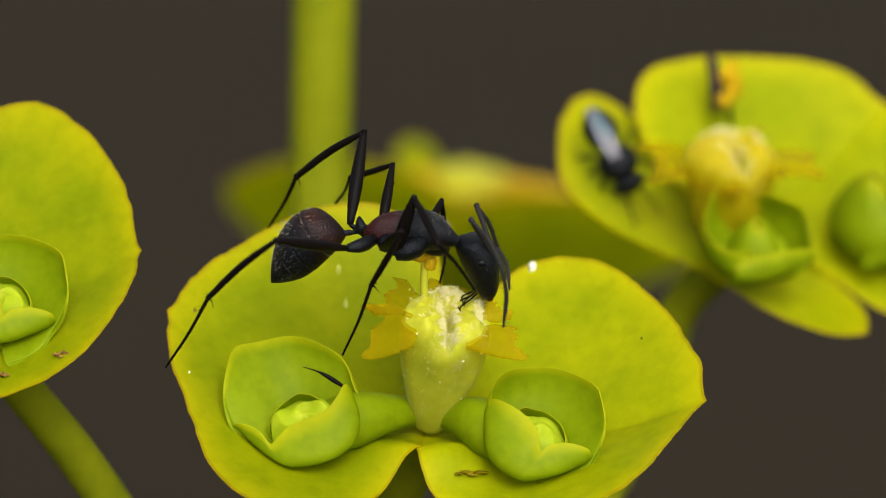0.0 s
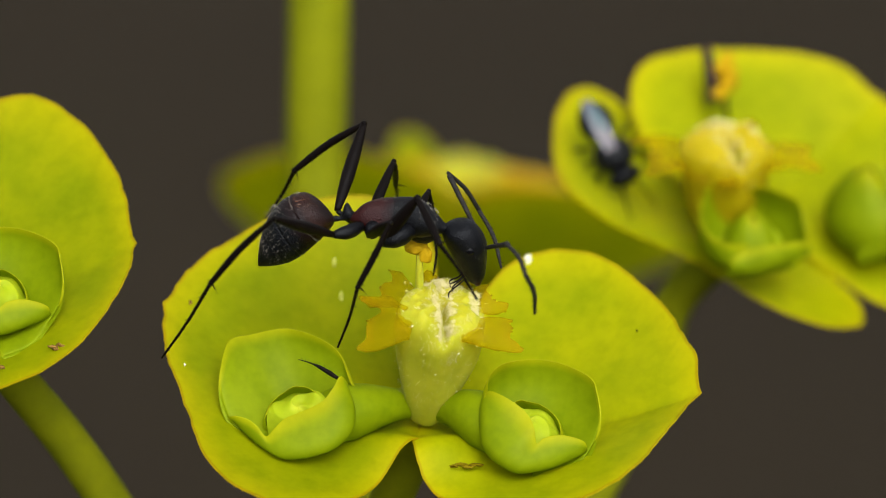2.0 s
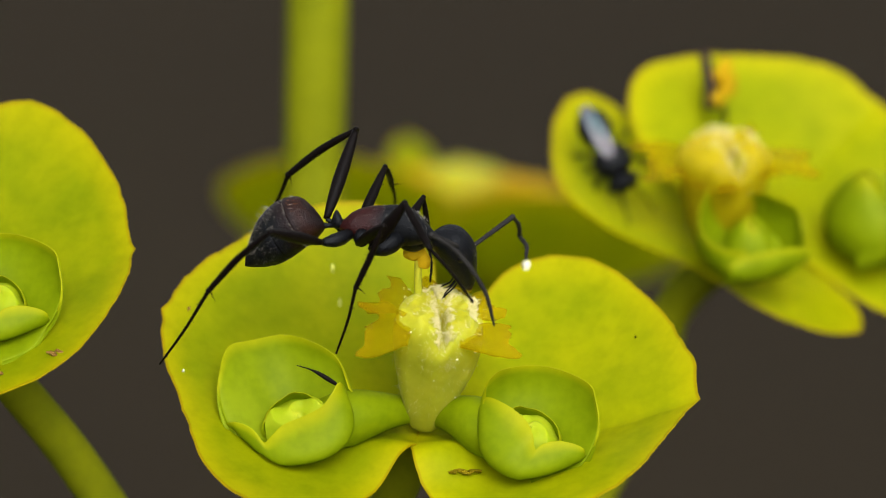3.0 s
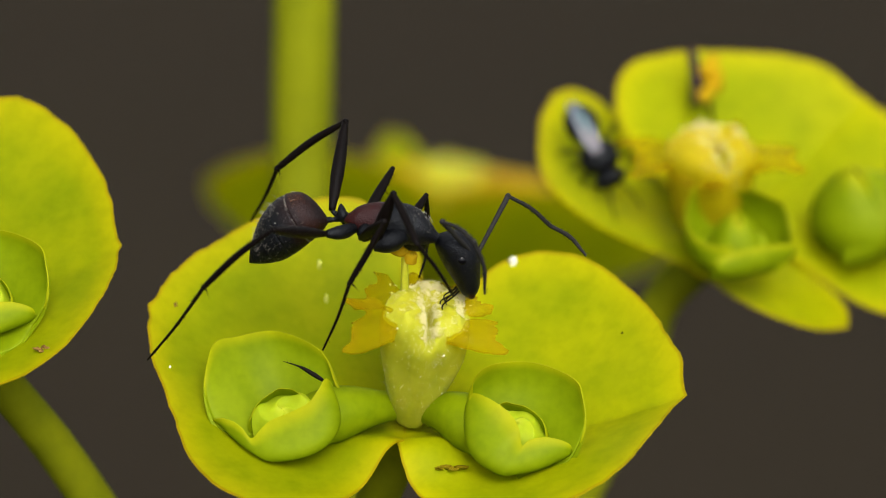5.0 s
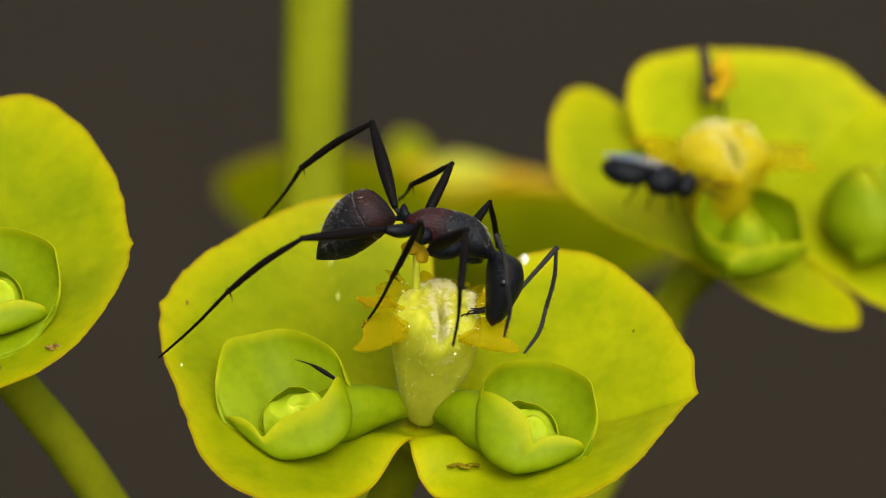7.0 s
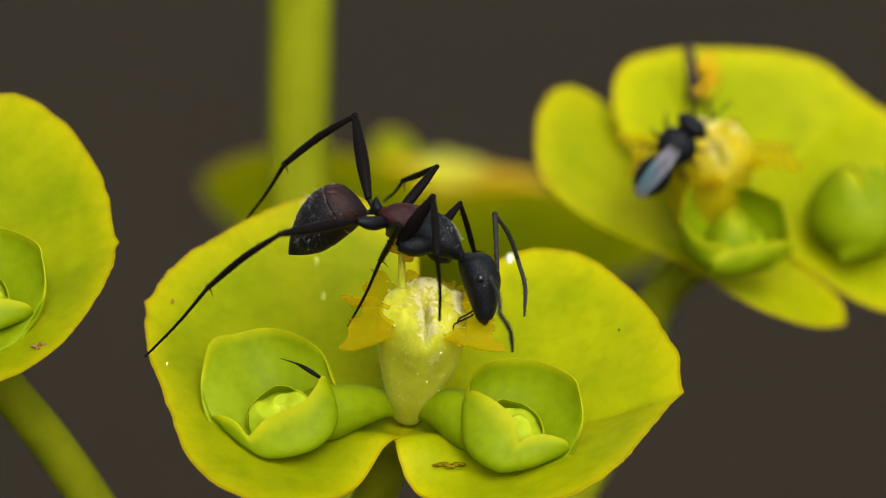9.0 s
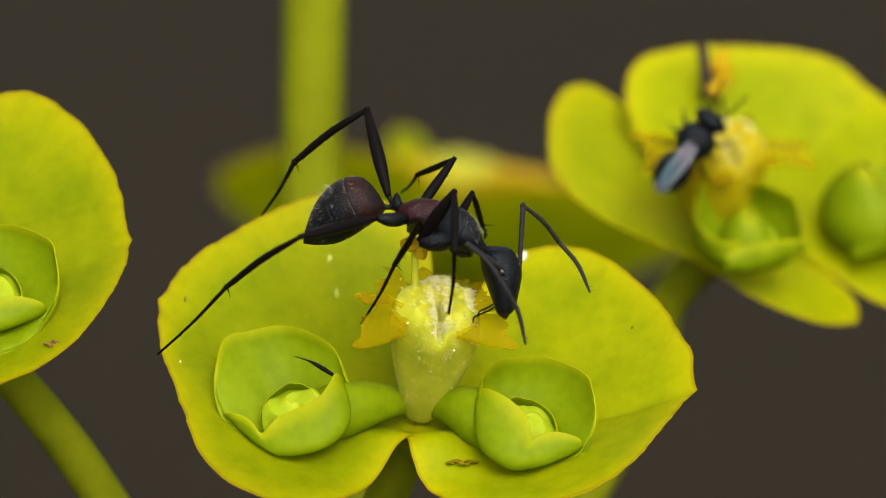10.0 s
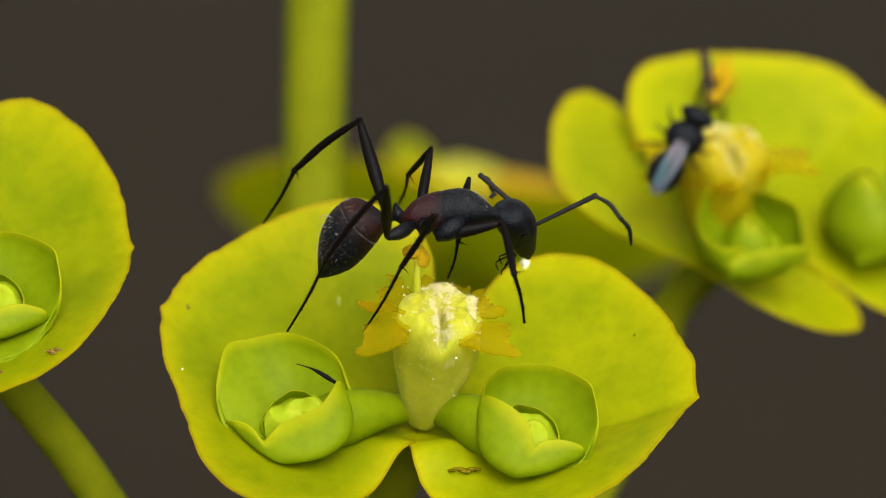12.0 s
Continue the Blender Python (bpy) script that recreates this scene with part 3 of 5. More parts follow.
def add_bract(head, e1, n, radii, cup, seed, leaf_skin=BRACT, **kw):
    s = Shape()
    bract(s, e1, n, radii, cup, seed=seed, **kw)
    return part("bract", s, leaf_skin, head)


def main_head():
    h = thing("spurge_flower_head", -0.7, -6.7, -4.0, "yellow-green spurge flower head with two broad bracts and two leafy buds", "flower", "spurge flower heads")
    add_bract(h, around(160), UP, LEFT_BRACT, 0.032, 1.3, GREENER_DIM, lobe=95)
    add_bract(h, around(-6), UP, RIGHT_BRACT, 0.032, 4.1, lobe=290, fold=0.6)
    axis = unit(vec(0.12, 0.766, 0.60))
    cup = cyathium(h, axis, 5.8, 1.62, (0.12, 0, 1), 3, foot=(0.22, 0.25, 0.05))
    for at, out, up, wide, deep, seed in (
            ((-0.45, 3.55, 3.95), (-1, 0.08, -0.25), (-0.2, 0.6, 0.8), 1.12, 2.0, 0.5), ((-0.6, 4.45, 2.7), (-0.85, 0.5, -0.3), (-0.15, 0.7, 0.7), 0.85, 1.5, 4.4),
            ((1.25, 3.3, 3.95), (1, -0.02, -0.25), (0.15, 0.65, 0.75), 0.75, 2.2, 2.0), ((1.45, 4.2, 3.0), (0.9, 0.4, -0.3), (0.1, 0.7, 0.7), 0.65, 1.4, 3.1), ((0.7, 4.6, 1.7), (0.15, 0.9, -0.5), (0, 0.6, 0.8), 0.9, 0.9, 5.2)):
        gland(cup, vec(*at), out, up, wide, deep, seed)
    top = axis * 5.35
    st = Shape()
    p0 = top + vec(-0.85, 0.2, -0.6)
    tube(st, smooth_path((p0 - UP * 0.8, p0 + vec(0, 0.8, 0.2), p0 + vec(0.0, 1.6, 0.3)), 10), (0.16, 0.14, 0.12), 8)
    stamen = part("stamen", st, CUP, cup, "pale stamen with an orange tip")
    an = Shape()
    lump(an, p0 + vec(-0.1, 1.85, 0.3), (0.42, 0.26, 0.26), 26, 0.25, 2)
    lump(an, p0 + vec(0.22, 1.6, 0.35), (0.26, 0.3, 0.22), 26, 0.25, 5)
    part("anther", an, POLLEN, stamen, "orange anther")
    bud(h, -4.2, -0.45, 1.75, unit(vec(-0.10, 0.75, 0.66)), 1.0, LEFT_BUD, 11, LEFT_HEART)
    bud(h, 3.9, -1.0, 2.4, unit(vec(0.06, 0.75, 0.66)), 1.0, RIGHT_BUD, 23, RIGHT_HEART)
    for start, mid, end in (((-0.15, 0.85, 0.35), (-1.95, 0.7, 1.45), (-3.85, 0.2, 2.1)), ((0.45, 0.8, 0.35), (1.9, 0.5, 1.65), (3.45, -0.4, 2.7))):
        s = Shape()
        tube(s, smooth_path((start, mid, end), 18), (0.5, 0.58, 0.74, 0.92, 1.05, 0.95, 0.3), 24)
        part("bud_stalk", s, BUDLEAF, h)
    return h


main_head()


FOLDED_BRACT = (1.9, 1.8, 1.7, 1.6, 1.64, 1.75, 1.86, 1.97, 2.09, 2.37, 3.04, 3.79, 4.71, 5.6, 6.31, 6.69, 6.48, 6.08, 5.62, 5.06, 4.67, 4.49, 4.36, 4.52, 4.68, 4.84, 5.0, 5.16, 5.31, 5.47, 5.63, 5.79, 5.95, 6.4, 7.2, 8.7, 9.92, 9.82, 9.26, 8.61, 8.01, 7.53, 7.04, 6.36, 5.3, 3.8, 2.5, 2.05)


def right_head():
    h = thing("spurge_flower_head", 11.51, -0.32, -22.0, "yellow-green spurge flower head with a folded bract and woolly cup", "flower", "spurge flower heads")
    add_bract(h, (-0.792, -0.081, 0.605), (0.303, 0.808, 0.505), FOLDED_BRACT, 0.012, 6.2, centre=0.3, tip=0.3, tip_at=346, fold=0.35)
    add_bract(h, (0.603, 0.536, -0.590), (0.22, 0.6, 0.77), BACK_BRACT, 0.012, 8.8, fold=0.5)
    axis = unit(vec(0.0, 0.85, 0.45))
    cup = cyathium(h, axis, 5.7, 1.85, (0.3, 0, 1), 7, 0.3, vec(-0.1, -0.3, 0.2), RIPE)
    top = axis * 4.75
    for deg, wide, deep, seed in ((180, 1.6, 2.4, 0.5), (2, 1.1, 2.6, 2.0), (80, 1.0, 1.6, 3.1), (238, 1.5, 0.9, 4.4), (302, 1.5, 0.9, 5.7)):
        gland(cup, top + around(deg) * 1.1, around(deg) + (0.1 if deg < 200 else -0.1) * UP, axis, wide, deep, seed)
    bud(h, 0.85, -0.75, 2.5, unit(vec(0.0, 0.82, 0.55)), 1.05, FAR_BUD, 31, FAR_HEART)
    bud(h, 6.6, 0.1, -1.3, unit(vec(-0.2, 0.75, 0.6)), 1.4, CLOSED_BUD, 37, FAR_HEART)
    return h


right_head()


def left_head():
    h = thing("spurge_flower_head", -19.64, -3.24, -3.0, "yellow-green spurge flower head with brown-spotted bract", "flower", "spurge flower heads")
    add_bract(h, (0.966, 0.166, -0.198), UP, SIDE_BRACT, 0.03, 9.4, GREENER_DIM)
    add_bract(h, around(195), UP, LEFT_BRACT, 0.032, 3.3)
    cyathium(h, unit(vec(-0.1, 0.766, 0.6)), 5.6, 1.7, (0.3, 0, 1), 13, 0.4)
    bud(h, 3.75, 0.35, 0.6, unit(vec(0.05, 0.75, 0.66)), 0.98, RIGHT_BUD, 41, RIGHT_HEART)
    return h


left_head()


FAR_LOBE = (1.65, 1.65, 1.72, 1.8, 1.88, 1.95, 1.95, 1.95, 2.03, 2.25, 3.61, 4.94, 5.98, 4.94, 3.61, 2.25, 2.03, 1.95, 1.95, 1.95, 1.88, 1.8, 1.72, 1.65)


def far_head():
    h = thing("spurge_flower_head", 0.8, -2.2, -75.0, "yellow-green spurge flower head behind the others", "flower", "spurge flower heads")
    add_bract(h, (-0.97, 0.27, -0.1), (0.26, 0.90, -0.30), tuple(r * 1.6 for r in RIGHT_BRACT), 0.010, 12.4)
    add_bract(h, (0.97, 0.0, 0.1), (-0.02, 0.97, -0.20), tuple(r * 1.6 for r in LEFT_BRACT), 0.010, 13.4)
    add_bract(h, (-0.35, 0.93, -0.1), (0.75, 0.35, 0.55), FAR_LOBE, 0.01, 14.4, GREENER_DIM, centre=6.6)
    axis = unit(vec(0.12, 0.98, 0.15))
    cup = cyathium(h, axis, 6.8, 2.1, (0.3, 0, 1), 17, 0.06, skin=CUP)
    for deg, wide, deep, seed in ((180, 1.8, 3.2, 0.5), (0, 1.8, 4.4, 2.0), (335, 1.6, 4.0, 5.0), (250, 1.6, 2.0, 3.0), (300, 1.6, 2.6, 4.0)):
        gland(cup, axis * 6.1 + around(deg) * 1.0, around(deg) + 0.1 * UP, axis, wide, deep, seed, skin=POLLEN)
    return h


far_head()


# ---- the ant ----
# Where the camera sees its joints at TIMES: millimetres right and up in view.
TIMES = (0, 0.5, 1, 1.5, 2, 2.5, 3, 3.2, 4.8, 5, 5.5, 6, 6.5, 7, 7.2, 8.8, 9, 9.5, 10, 10.5, 11, 11.5, 12)
GASTER_TIP = ((-5.91, -1.07), (-5.68, -1.26), (-5.51, -1.04), (-5.96, -0.90), (-6.33, -0.83), (-6.66, -0.69), (-6.72, -0.61), (-6.52, -0.73), (-6.15, -0.56), (-6.05, -0.61), (-5.99, -0.57), (-5.39, -0.69), (-4.67, -0.48), (-4.04, -0.53), (-3.99, -0.63), (-4.40, -0.17), (-4.40, -0.32), (-4.35, -0.30), (-4.49, -0.11), (-4.64, 0.20), (-4.68, -0.04), (-4.75, -0.16), (-4.10, -1.12))
GASTER_BASE = ((-3.60, 0.56), (-3.29, 0.59), (-3.05, 0.73), (-3.47, 0.73), (-3.83, 0.81), (-4.09, 0.80), (-4.11, 0.79), (-3.98, 0.76), (-3.48, 0.79), (-3.53, 0.84), (-3.39, 0.78), (-2.82, 0.84), (-2.06, 0.83), (-1.53, 0.85), (-1.57, 0.82), (-2.04, 1.11), (-2.04, 1.03), (-1.88, 1.04), (-1.86, 1.13), (-2.03, 1.12), (-2.09, 0.99), (-2.28, 1.01), (-1.86, 0.92))
CHEST_REAR = ((-2.65, 0.70), (-2.54, 0.74), (-2.25, 0.92), (-2.63, 0.88), (-3.00, 0.91), (-3.28, 0.88), (-3.28, 0.84), (-3.15, 0.87), (-2.64, 0.89), (-2.66, 0.94), (-2.44, 0.92), (-1.98, 0.94), (-1.26, 0.90), (-0.78, 0.82), (-0.77, 0.85), (-1.28, 1.06), (-1.28, 1.03), (-1.08, 1.00), (-1.07, 1.10), (-1.18, 0.99), (-1.26, 0.91), (-1.40, 0.96), (-1.15, 1.08))
NECK = ((0.65, 0.31), (0.84, 0.45), (1.08, 0.34), (0.70, 0.30), (0.40, 0.48), (0.08, 0.44), (0.02, 0.40), (0.15, 0.40), (0.72, 0.24), (0.64, 0.19), (0.77, -0.02), (1.35, 0.36), (2.07, -0.33), (2.12, -0.46), (2.09, -0.63), (1.54, -0.60), (1.54, -0.57), (1.79, -0.51), (1.88, -0.43), (1.64, -0.60), (1.53, -0.76), (1.54, -0.70), (2.28, 1.16))
MOUTH = ((1.72, -1.79), (1.71, -1.77), (1.81, -1.95), (1.79, -1.73), (1.49, -1.48), (1.38, -1.33), (1.18, -1.41), (1.31, -1.48), (1.93, -1.79), (1.80, -1.91), (2.27, -1.76), (2.51, -1.88), (2.29, -2.72), (2.00, -2.95), (2.05, -3.18), (2.27, -3.14), (2.34, -3.03), (2.50, -2.98), (2.60, -2.85), (2.33, -3.07), (2.49, -3.10), (2.47, -2.93), (3.32, -0.32))
HIND_NEAR_KNEE = ((-5.91, 0.31), (-5.83, 0.38), (-5.73, 0.52), (-5.82, 0.59), (-5.83, 0.81), (-5.98, 0.59), (-5.92, 0.55), (-5.79, 0.55), (-5.39, 0.38), (-5.37, 0.48), (-5.20, 0.49), (-5.32, 0.51), (-4.81, 0.32), (-4.69, 0.12), (-4.69, 0.05), (-4.98, 0.24), (-4.98, 0.23), (-4.67, 0.08), (-4.73, 0.05), (-4.85, 0.12), (-4.84, 0.12), (-4.99, 0.16), (-1.78, 2.07))
HIND_NEAR_ANKLE = ((-8.31, -1.72), (-8.25, -1.58), (-8.05, -1.54), (-8.02, -1.51), (-8.07, -1.48), (-8.11, -1.52), (-8.09, -1.53), (-8.00, -1.48), (-7.74, -1.64), (-7.79, -1.55), (-7.69, -1.69), (-7.52, -1.62), (-7.35, -1.71), (-7.33, -1.76), (-7.30, -1.83), (-7.40, -1.59), (-7.52, -1.65), (-7.38, -1.71), (-7.36, -1.74), (-7.35, -1.68), (-7.43, -1.67), (-7.46, -1.70), (-3.86, -0.43))
HIND_NEAR_FOOT = ((-9.80, -4.17), (-9.81, -4.17), (-9.81, -4.15), (-9.77, -4.11), (-9.78, -4.10), (-9.80, -4.11), (-9.80, -4.11), (-9.79, -4.12), (-9.75, -4.08), (-9.76, -4.10), (-9.76, -4.11), (-9.75, -4.10), (-9.76, -4.10), (-9.76, -4.09), (-9.76, -4.10), (-9.75, -4.09), (-9.74, -4.09), (-9.77, -4.10), (-9.76, -4.10), (-9.73, -4.09), (-9.75, -4.09), (-9.75, -4.10), (-5.26, -3.02))
HIND_FAR_KNEE = ((-2.80, 4.15), (-2.79, 4.22), (-2.65, 4.33), (-2.66, 4.26), (-2.64, 4.17), (-2.67, 4.04), (-2.87, 4.17), (-2.85, 4.29), (-2.78, 4.27), (-2.77, 4.32), (-2.66, 4.25), (-2.56, 4.42), (-2.25, 4.33), (-2.23, 4.21), (-2.22, 4.25), (-2.37, 4.47), (-2.33, 4.43), (-2.36, 4.51), (-2.37, 4.56), (-2.41, 4.53), (-2.40, 4.45), (-2.36, 4.47), (-2.71, 4.46))
HIND_FAR_ANKLE = ((-5.19, 2.56), (-5.15, 2.58), (-5.08, 2.66), (-5.09, 2.58), (-5.10, 2.51), (-5.14, 2.54), (-5.27, 2.57), (-5.21, 2.65), (-5.17, 2.56), (-5.19, 2.65), (-5.10, 2.51), (-5.03, 2.61), (-4.78, 2.64), (-4.72, 2.62), (-4.76, 2.59), (-4.79, 2.73), (-4.83, 2.70), (-4.91, 2.76), (-4.93, 2.70), (-4.88, 2.75), (-4.84, 2.70), (-4.83, 2.71), (-5.01, 2.67))
HIND_FAR_FOOT = ((-6.16, 0.79), (-6.16, 0.80), (-6.13, 0.83), (-6.10, 0.82), (-6.12, 0.82), (-6.13, 0.83), (-6.12, 0.82), (-6.11, 0.84), (-6.10, 0.82), (-6.11, 0.81), (-6.09, 0.84), (-6.13, 0.80), (-6.10, 0.80), (-6.07, 0.84), (-6.07, 0.83), (-6.13, 0.81), (-6.14, 0.80), (-6.15, 0.79), (-6.08, 0.83), (-6.16, 0.79), (-6.14, 0.80), (-6.09, 0.85), (-6.10, 0.82))
MID_NEAR_KNEE = ((-1.47, 0.60), (-1.53, 0.67), (-1.35, 0.56), (-1.54, 0.59), (-1.70, 0.65), (-1.92, 0.59), (-1.89, 0.76), (-1.81, 0.69), (-1.41, 0.60), (-1.39, 0.77), (-1.36, 0.49), (-1.26, 0.51), (-1.04, 0.44), (-0.52, 0.70), (-0.41, 0.70), (-0.85, 0.48), (-0.78, 0.52), (-0.13, 0.84), (-0.43, 0.65), (-0.18, 1.39), (-0.27, 1.15), (-0.37, 1.25), (-0.03, 1.08))
MID_NEAR_ANKLE = ((-2.54, -1.28), (-2.64, -1.43), (-2.54, -1.40), (-2.60, -1.44), (-2.86, -1.62), (-2.85, -1.41), (-2.87, -1.41), (-2.82, -1.41), (-2.64, -1.50), (-2.62, -1.40), (-2.59, -1.62), (-2.49, -1.59), (-2.57, -1.49), (-1.50, -1.25), (-1.35, -1.04), (-1.36, -0.60), (-1.43, -0.71), (-1.27, -0.67), (-1.39, -0.94), (-1.34, -0.44), (-1.42, -0.60), (-1.40, -0.59), (-1.23, -0.75))
MID_NEAR_FOOT = ((-3.55, -3.74), (-3.55, -3.73), (-3.55, -3.73), (-3.55, -3.73), (-3.56, -3.73), (-3.55, -3.73), (-3.56, -3.73), (-3.55, -3.75), (-3.55, -3.74), (-3.56, -3.75), (-3.57, -3.74), (-3.56, -3.74), (-3.56, -3.73), (-2.57, -3.03), (-2.57, -3.03), (-2.55, -3.01), (-2.57, -3.02), (-2.58, -3.02), (-2.56, -3.01), (-2.57, -3.01), (-2.58, -3.02), (-2.57, -3.02), (-2.56, -3.02))
MID_FAR_KNEE = ((-1.78, 2.99), (-1.12, 2.84), (-0.77, 2.78), (-1.06, 2.72), (-1.58, 2.84), (-1.85, 2.80), (-1.83, 2.86), (-1.63, 2.87), (-1.04, 2.60), (-1.10, 2.65), (-0.92, 2.51), (-0.36, 2.76), (0.51, 2.74), (0.60, 2.76), (0.65, 2.69), (0.60, 2.59), (0.57, 2.62), (0.70, 2.73), (0.72, 2.81), (0.62, 2.78), (0.62, 2.70), (0.51, 2.63), (-0.19, 3.44))
MID_FAR_ANKLE = ((-3.28, 2.53), (-1.26, 2.73), (-1.35, 1.94), (-1.62, 1.75), (-1.52, 2.00), (-1.63, 2.18), (-1.60, 2.21), (-1.56, 2.21), (-1.48, 1.76), (-1.46, 1.93), (-1.28, 2.01), (-1.04, 2.25), (-0.75, 2.13), (-0.85, 2.01), (-0.77, 2.01), (-0.56, 2.15), (-0.63, 2.12), (-0.60, 2.20), (-0.59, 2.25), (-0.62, 2.27), (-0.65, 2.19), (-0.77, 2.04), (-0.99, 2.51))
MID_FAR_FOOT = ((-3.81, 1.61), (-1.45, 3.35), (-1.50, 1.36), (-1.76, 1.24), (-1.51, 1.28), (-1.51, 1.38), (-1.50, 1.42), (-1.49, 1.49), (-1.70, 1.25), (-1.68, 1.35), (-1.43, 1.36), (-1.43, 1.52), (-1.30, 1.41), (-1.33, 1.43), (-1.18, 1.43), (-1.21, 1.43), (-1.31, 1.39), (-1.16, 1.64), (-1.15, 1.61), (-1.26, 1.47), (-1.34, 1.47), (-1.36, 1.41), (-1.31, 1.48))
FRONT_NEAR_KNEE = ((-1.03, 1.80), (-0.83, 1.83), (0.36, 1.28), (-0.17, 1.42), (-0.75, 1.54), (-1.08, 1.57), (-1.14, 1.56), (-1.05, 1.59), (-1.19, 1.66), (-1.07, 1.76), (-1.11, 1.72), (0.41, 1.16), (0.48, 1.41), (1.10, 0.41), (1.04, 0.41), (0.43, 1.50), (0.43, 1.54), (0.99, 1.40), (0.72, 1.64), (0.57, 0.60), (0.50, 0.75), (0.43, 0.93), (2.36, 0.82))
FRONT_NEAR_ANKLE = ((-0.16, 0.16), (-0.13, 0.16), (0.77, -0.75), (0.56, -0.64), (0.04, -0.10), (-0.14, -0.07), (-0.27, -0.03), (-0.14, -0.11), (-0.25, -0.12), (-0.23, -0.03), (-0.05, -0.02), (0.99, -1.16), (0.77, -0.33), (0.89, -1.62), (0.89, -1.62), (0.67, -0.53), (0.57, -0.49), (0.80, -0.59), (0.73, -0.46), (0.65, -1.56), (0.58, -1.32), (0.56, -1.22), (2.76, -0.99))
FRONT_NEAR_FOOT = ((1.11, -1.43), (0.98, -1.51), (1.45, -2.77), (1.31, -2.53), (1.35, -2.03), (1.21, -1.91), (1.26, -1.92), (1.24, -1.92), (1.06, -1.79), (1.05, -1.84), (1.03, -1.83), (1.49, -2.71), (1.46, -2.61), (0.64, -3.67), (0.70, -3.57), (0.72, -2.85), (0.67, -2.81), (0.38, -2.93), (0.53, -2.65), (0.73, -3.55), (0.68, -3.35), (0.68, -3.35), (3.13, -2.71))
FRONT_FAR_KNEE = ((-0.05, 1.72), (0.30, 1.68), (0.53, 1.67), (0.08, 1.68), (-0.35, 1.78), (-0.57, 1.77), (-0.48, 1.78), (-0.36, 1.78), (0.14, 1.69), (0.09, 1.71), (0.28, 1.64), (1.09, 1.60), (1.28, 1.74), (1.94, 1.40), (1.83, 1.33), (1.40, 1.31), (1.40, 1.32), (1.44, 1.48), (1.36, 1.61), (1.42, 1.42), (1.29, 1.26), (1.10, 1.33), (1.16, 2.36))
FRONT_FAR_ANKLE = ((0.07, 0.09), (0.18, 0.16), (0.29, 0.05), (0.05, -0.06), (-0.10, 0.12), (-0.28, -0.07), (-0.27, -0.03), (-0.17, -0.03), (0.19, 0.02), (0.13, 0.05), (0.31, 0.12), (0.48, -0.36), (1.97, 0.03), (2.23, -0.17), (2.09, -0.02), (1.90, -0.38), (1.90, -0.42), (1.79, -0.03), (1.72, 0.42), (1.77, -0.04), (1.74, -0.20), (1.51, -0.03), (0.77, 0.12))
FRONT_FAR_FOOT = ((-0.12, -1.21), (-0.11, -1.22), (-0.05, -1.25), (-0.09, -1.22), (-0.18, -1.19), (-0.25, -1.15), (-0.24, -1.19), (-0.14, -1.19), (-0.07, -1.21), (-0.16, -1.19), (-0.08, -1.18), (0.00, -1.27), (2.07, -0.26), (2.41, -0.60), (2.20, -0.53), (1.98, -0.67), (1.98, -0.64), (1.91, -0.43), (1.80, 0.02), (1.90, -0.52), (1.85, -0.68), (1.74, -0.59), (0.42, -1.15))
FEELER_NEAR_ELBOW = ((1.00, 1.03), (1.63, 0.59), (1.49, 1.89), (2.04, 0.01), (2.43, -0.10), (1.09, 0.12), (-0.19, 0.44), (-0.07, 0.84), (0.33, 0.05), (0.67, 0.77), (0.89, 0.49), (0.62, 1.23), (1.42, 0.61), (2.19, 0.19), (2.09, 0.44), (2.34, -1.33), (2.48, -1.36), (1.91, -0.30), (1.20, -0.22), (0.41, -1.76), (0.94, -2.31), (2.50, -1.38), (5.63, 1.77))
FEELER_NEAR_MIDDLE = ((2.06, -0.56), (2.29, -1.07), (2.24, 0.34), (2.95, -1.08), (3.09, -1.19), (2.69, -0.86), (1.18, -0.69), (1.16, -0.61), (1.56, -1.28), (1.80, 0.05), (2.41, -0.75), (1.03, -0.72), (2.29, -1.20), (2.55, -1.47), (2.78, -1.33), (2.63, -2.63), (2.80, -2.59), (3.30, -1.55), (2.44, -1.58), (0.81, -3.87), (1.37, -3.71), (3.54, -2.58), (6.51, 1.00))
FEELER_NEAR_TIP = ((2.13, -2.76), (2.00, -3.17), (2.71, -1.69), (3.57, -2.64), (3.40, -2.56), (3.95, -2.49), (2.02, -2.76), (1.89, -2.64), (2.07, -3.50), (2.16, -1.77), (3.09, -2.37), (0.70, -3.11), (2.26, -3.30), (2.44, -3.36), (2.60, -3.43), (2.60, -3.76), (3.25, -3.93), (4.31, -3.46), (3.24, -3.73), (0.76, -5.62), (1.69, -6.26), (4.18, -4.14), (6.90, 0.04))
FEELER_FAR_ELBOW = ((1.19, 1.54), (3.45, 1.22), (1.81, 0.92), (0.85, 2.26), (0.33, 2.44), (1.43, 1.86), (2.68, 1.08), (1.89, 1.92), (3.74, 1.47), (2.99, 1.68), (1.61, 1.62), (3.64, 0.39), (2.94, 1.26), (4.29, -0.24), (4.76, -1.54), (2.63, 0.30), (2.63, 0.93), (3.14, 0.65), (3.16, 1.16), (4.83, -0.63), (4.04, 0.64), (2.26, 1.14), (1.59, 2.48))
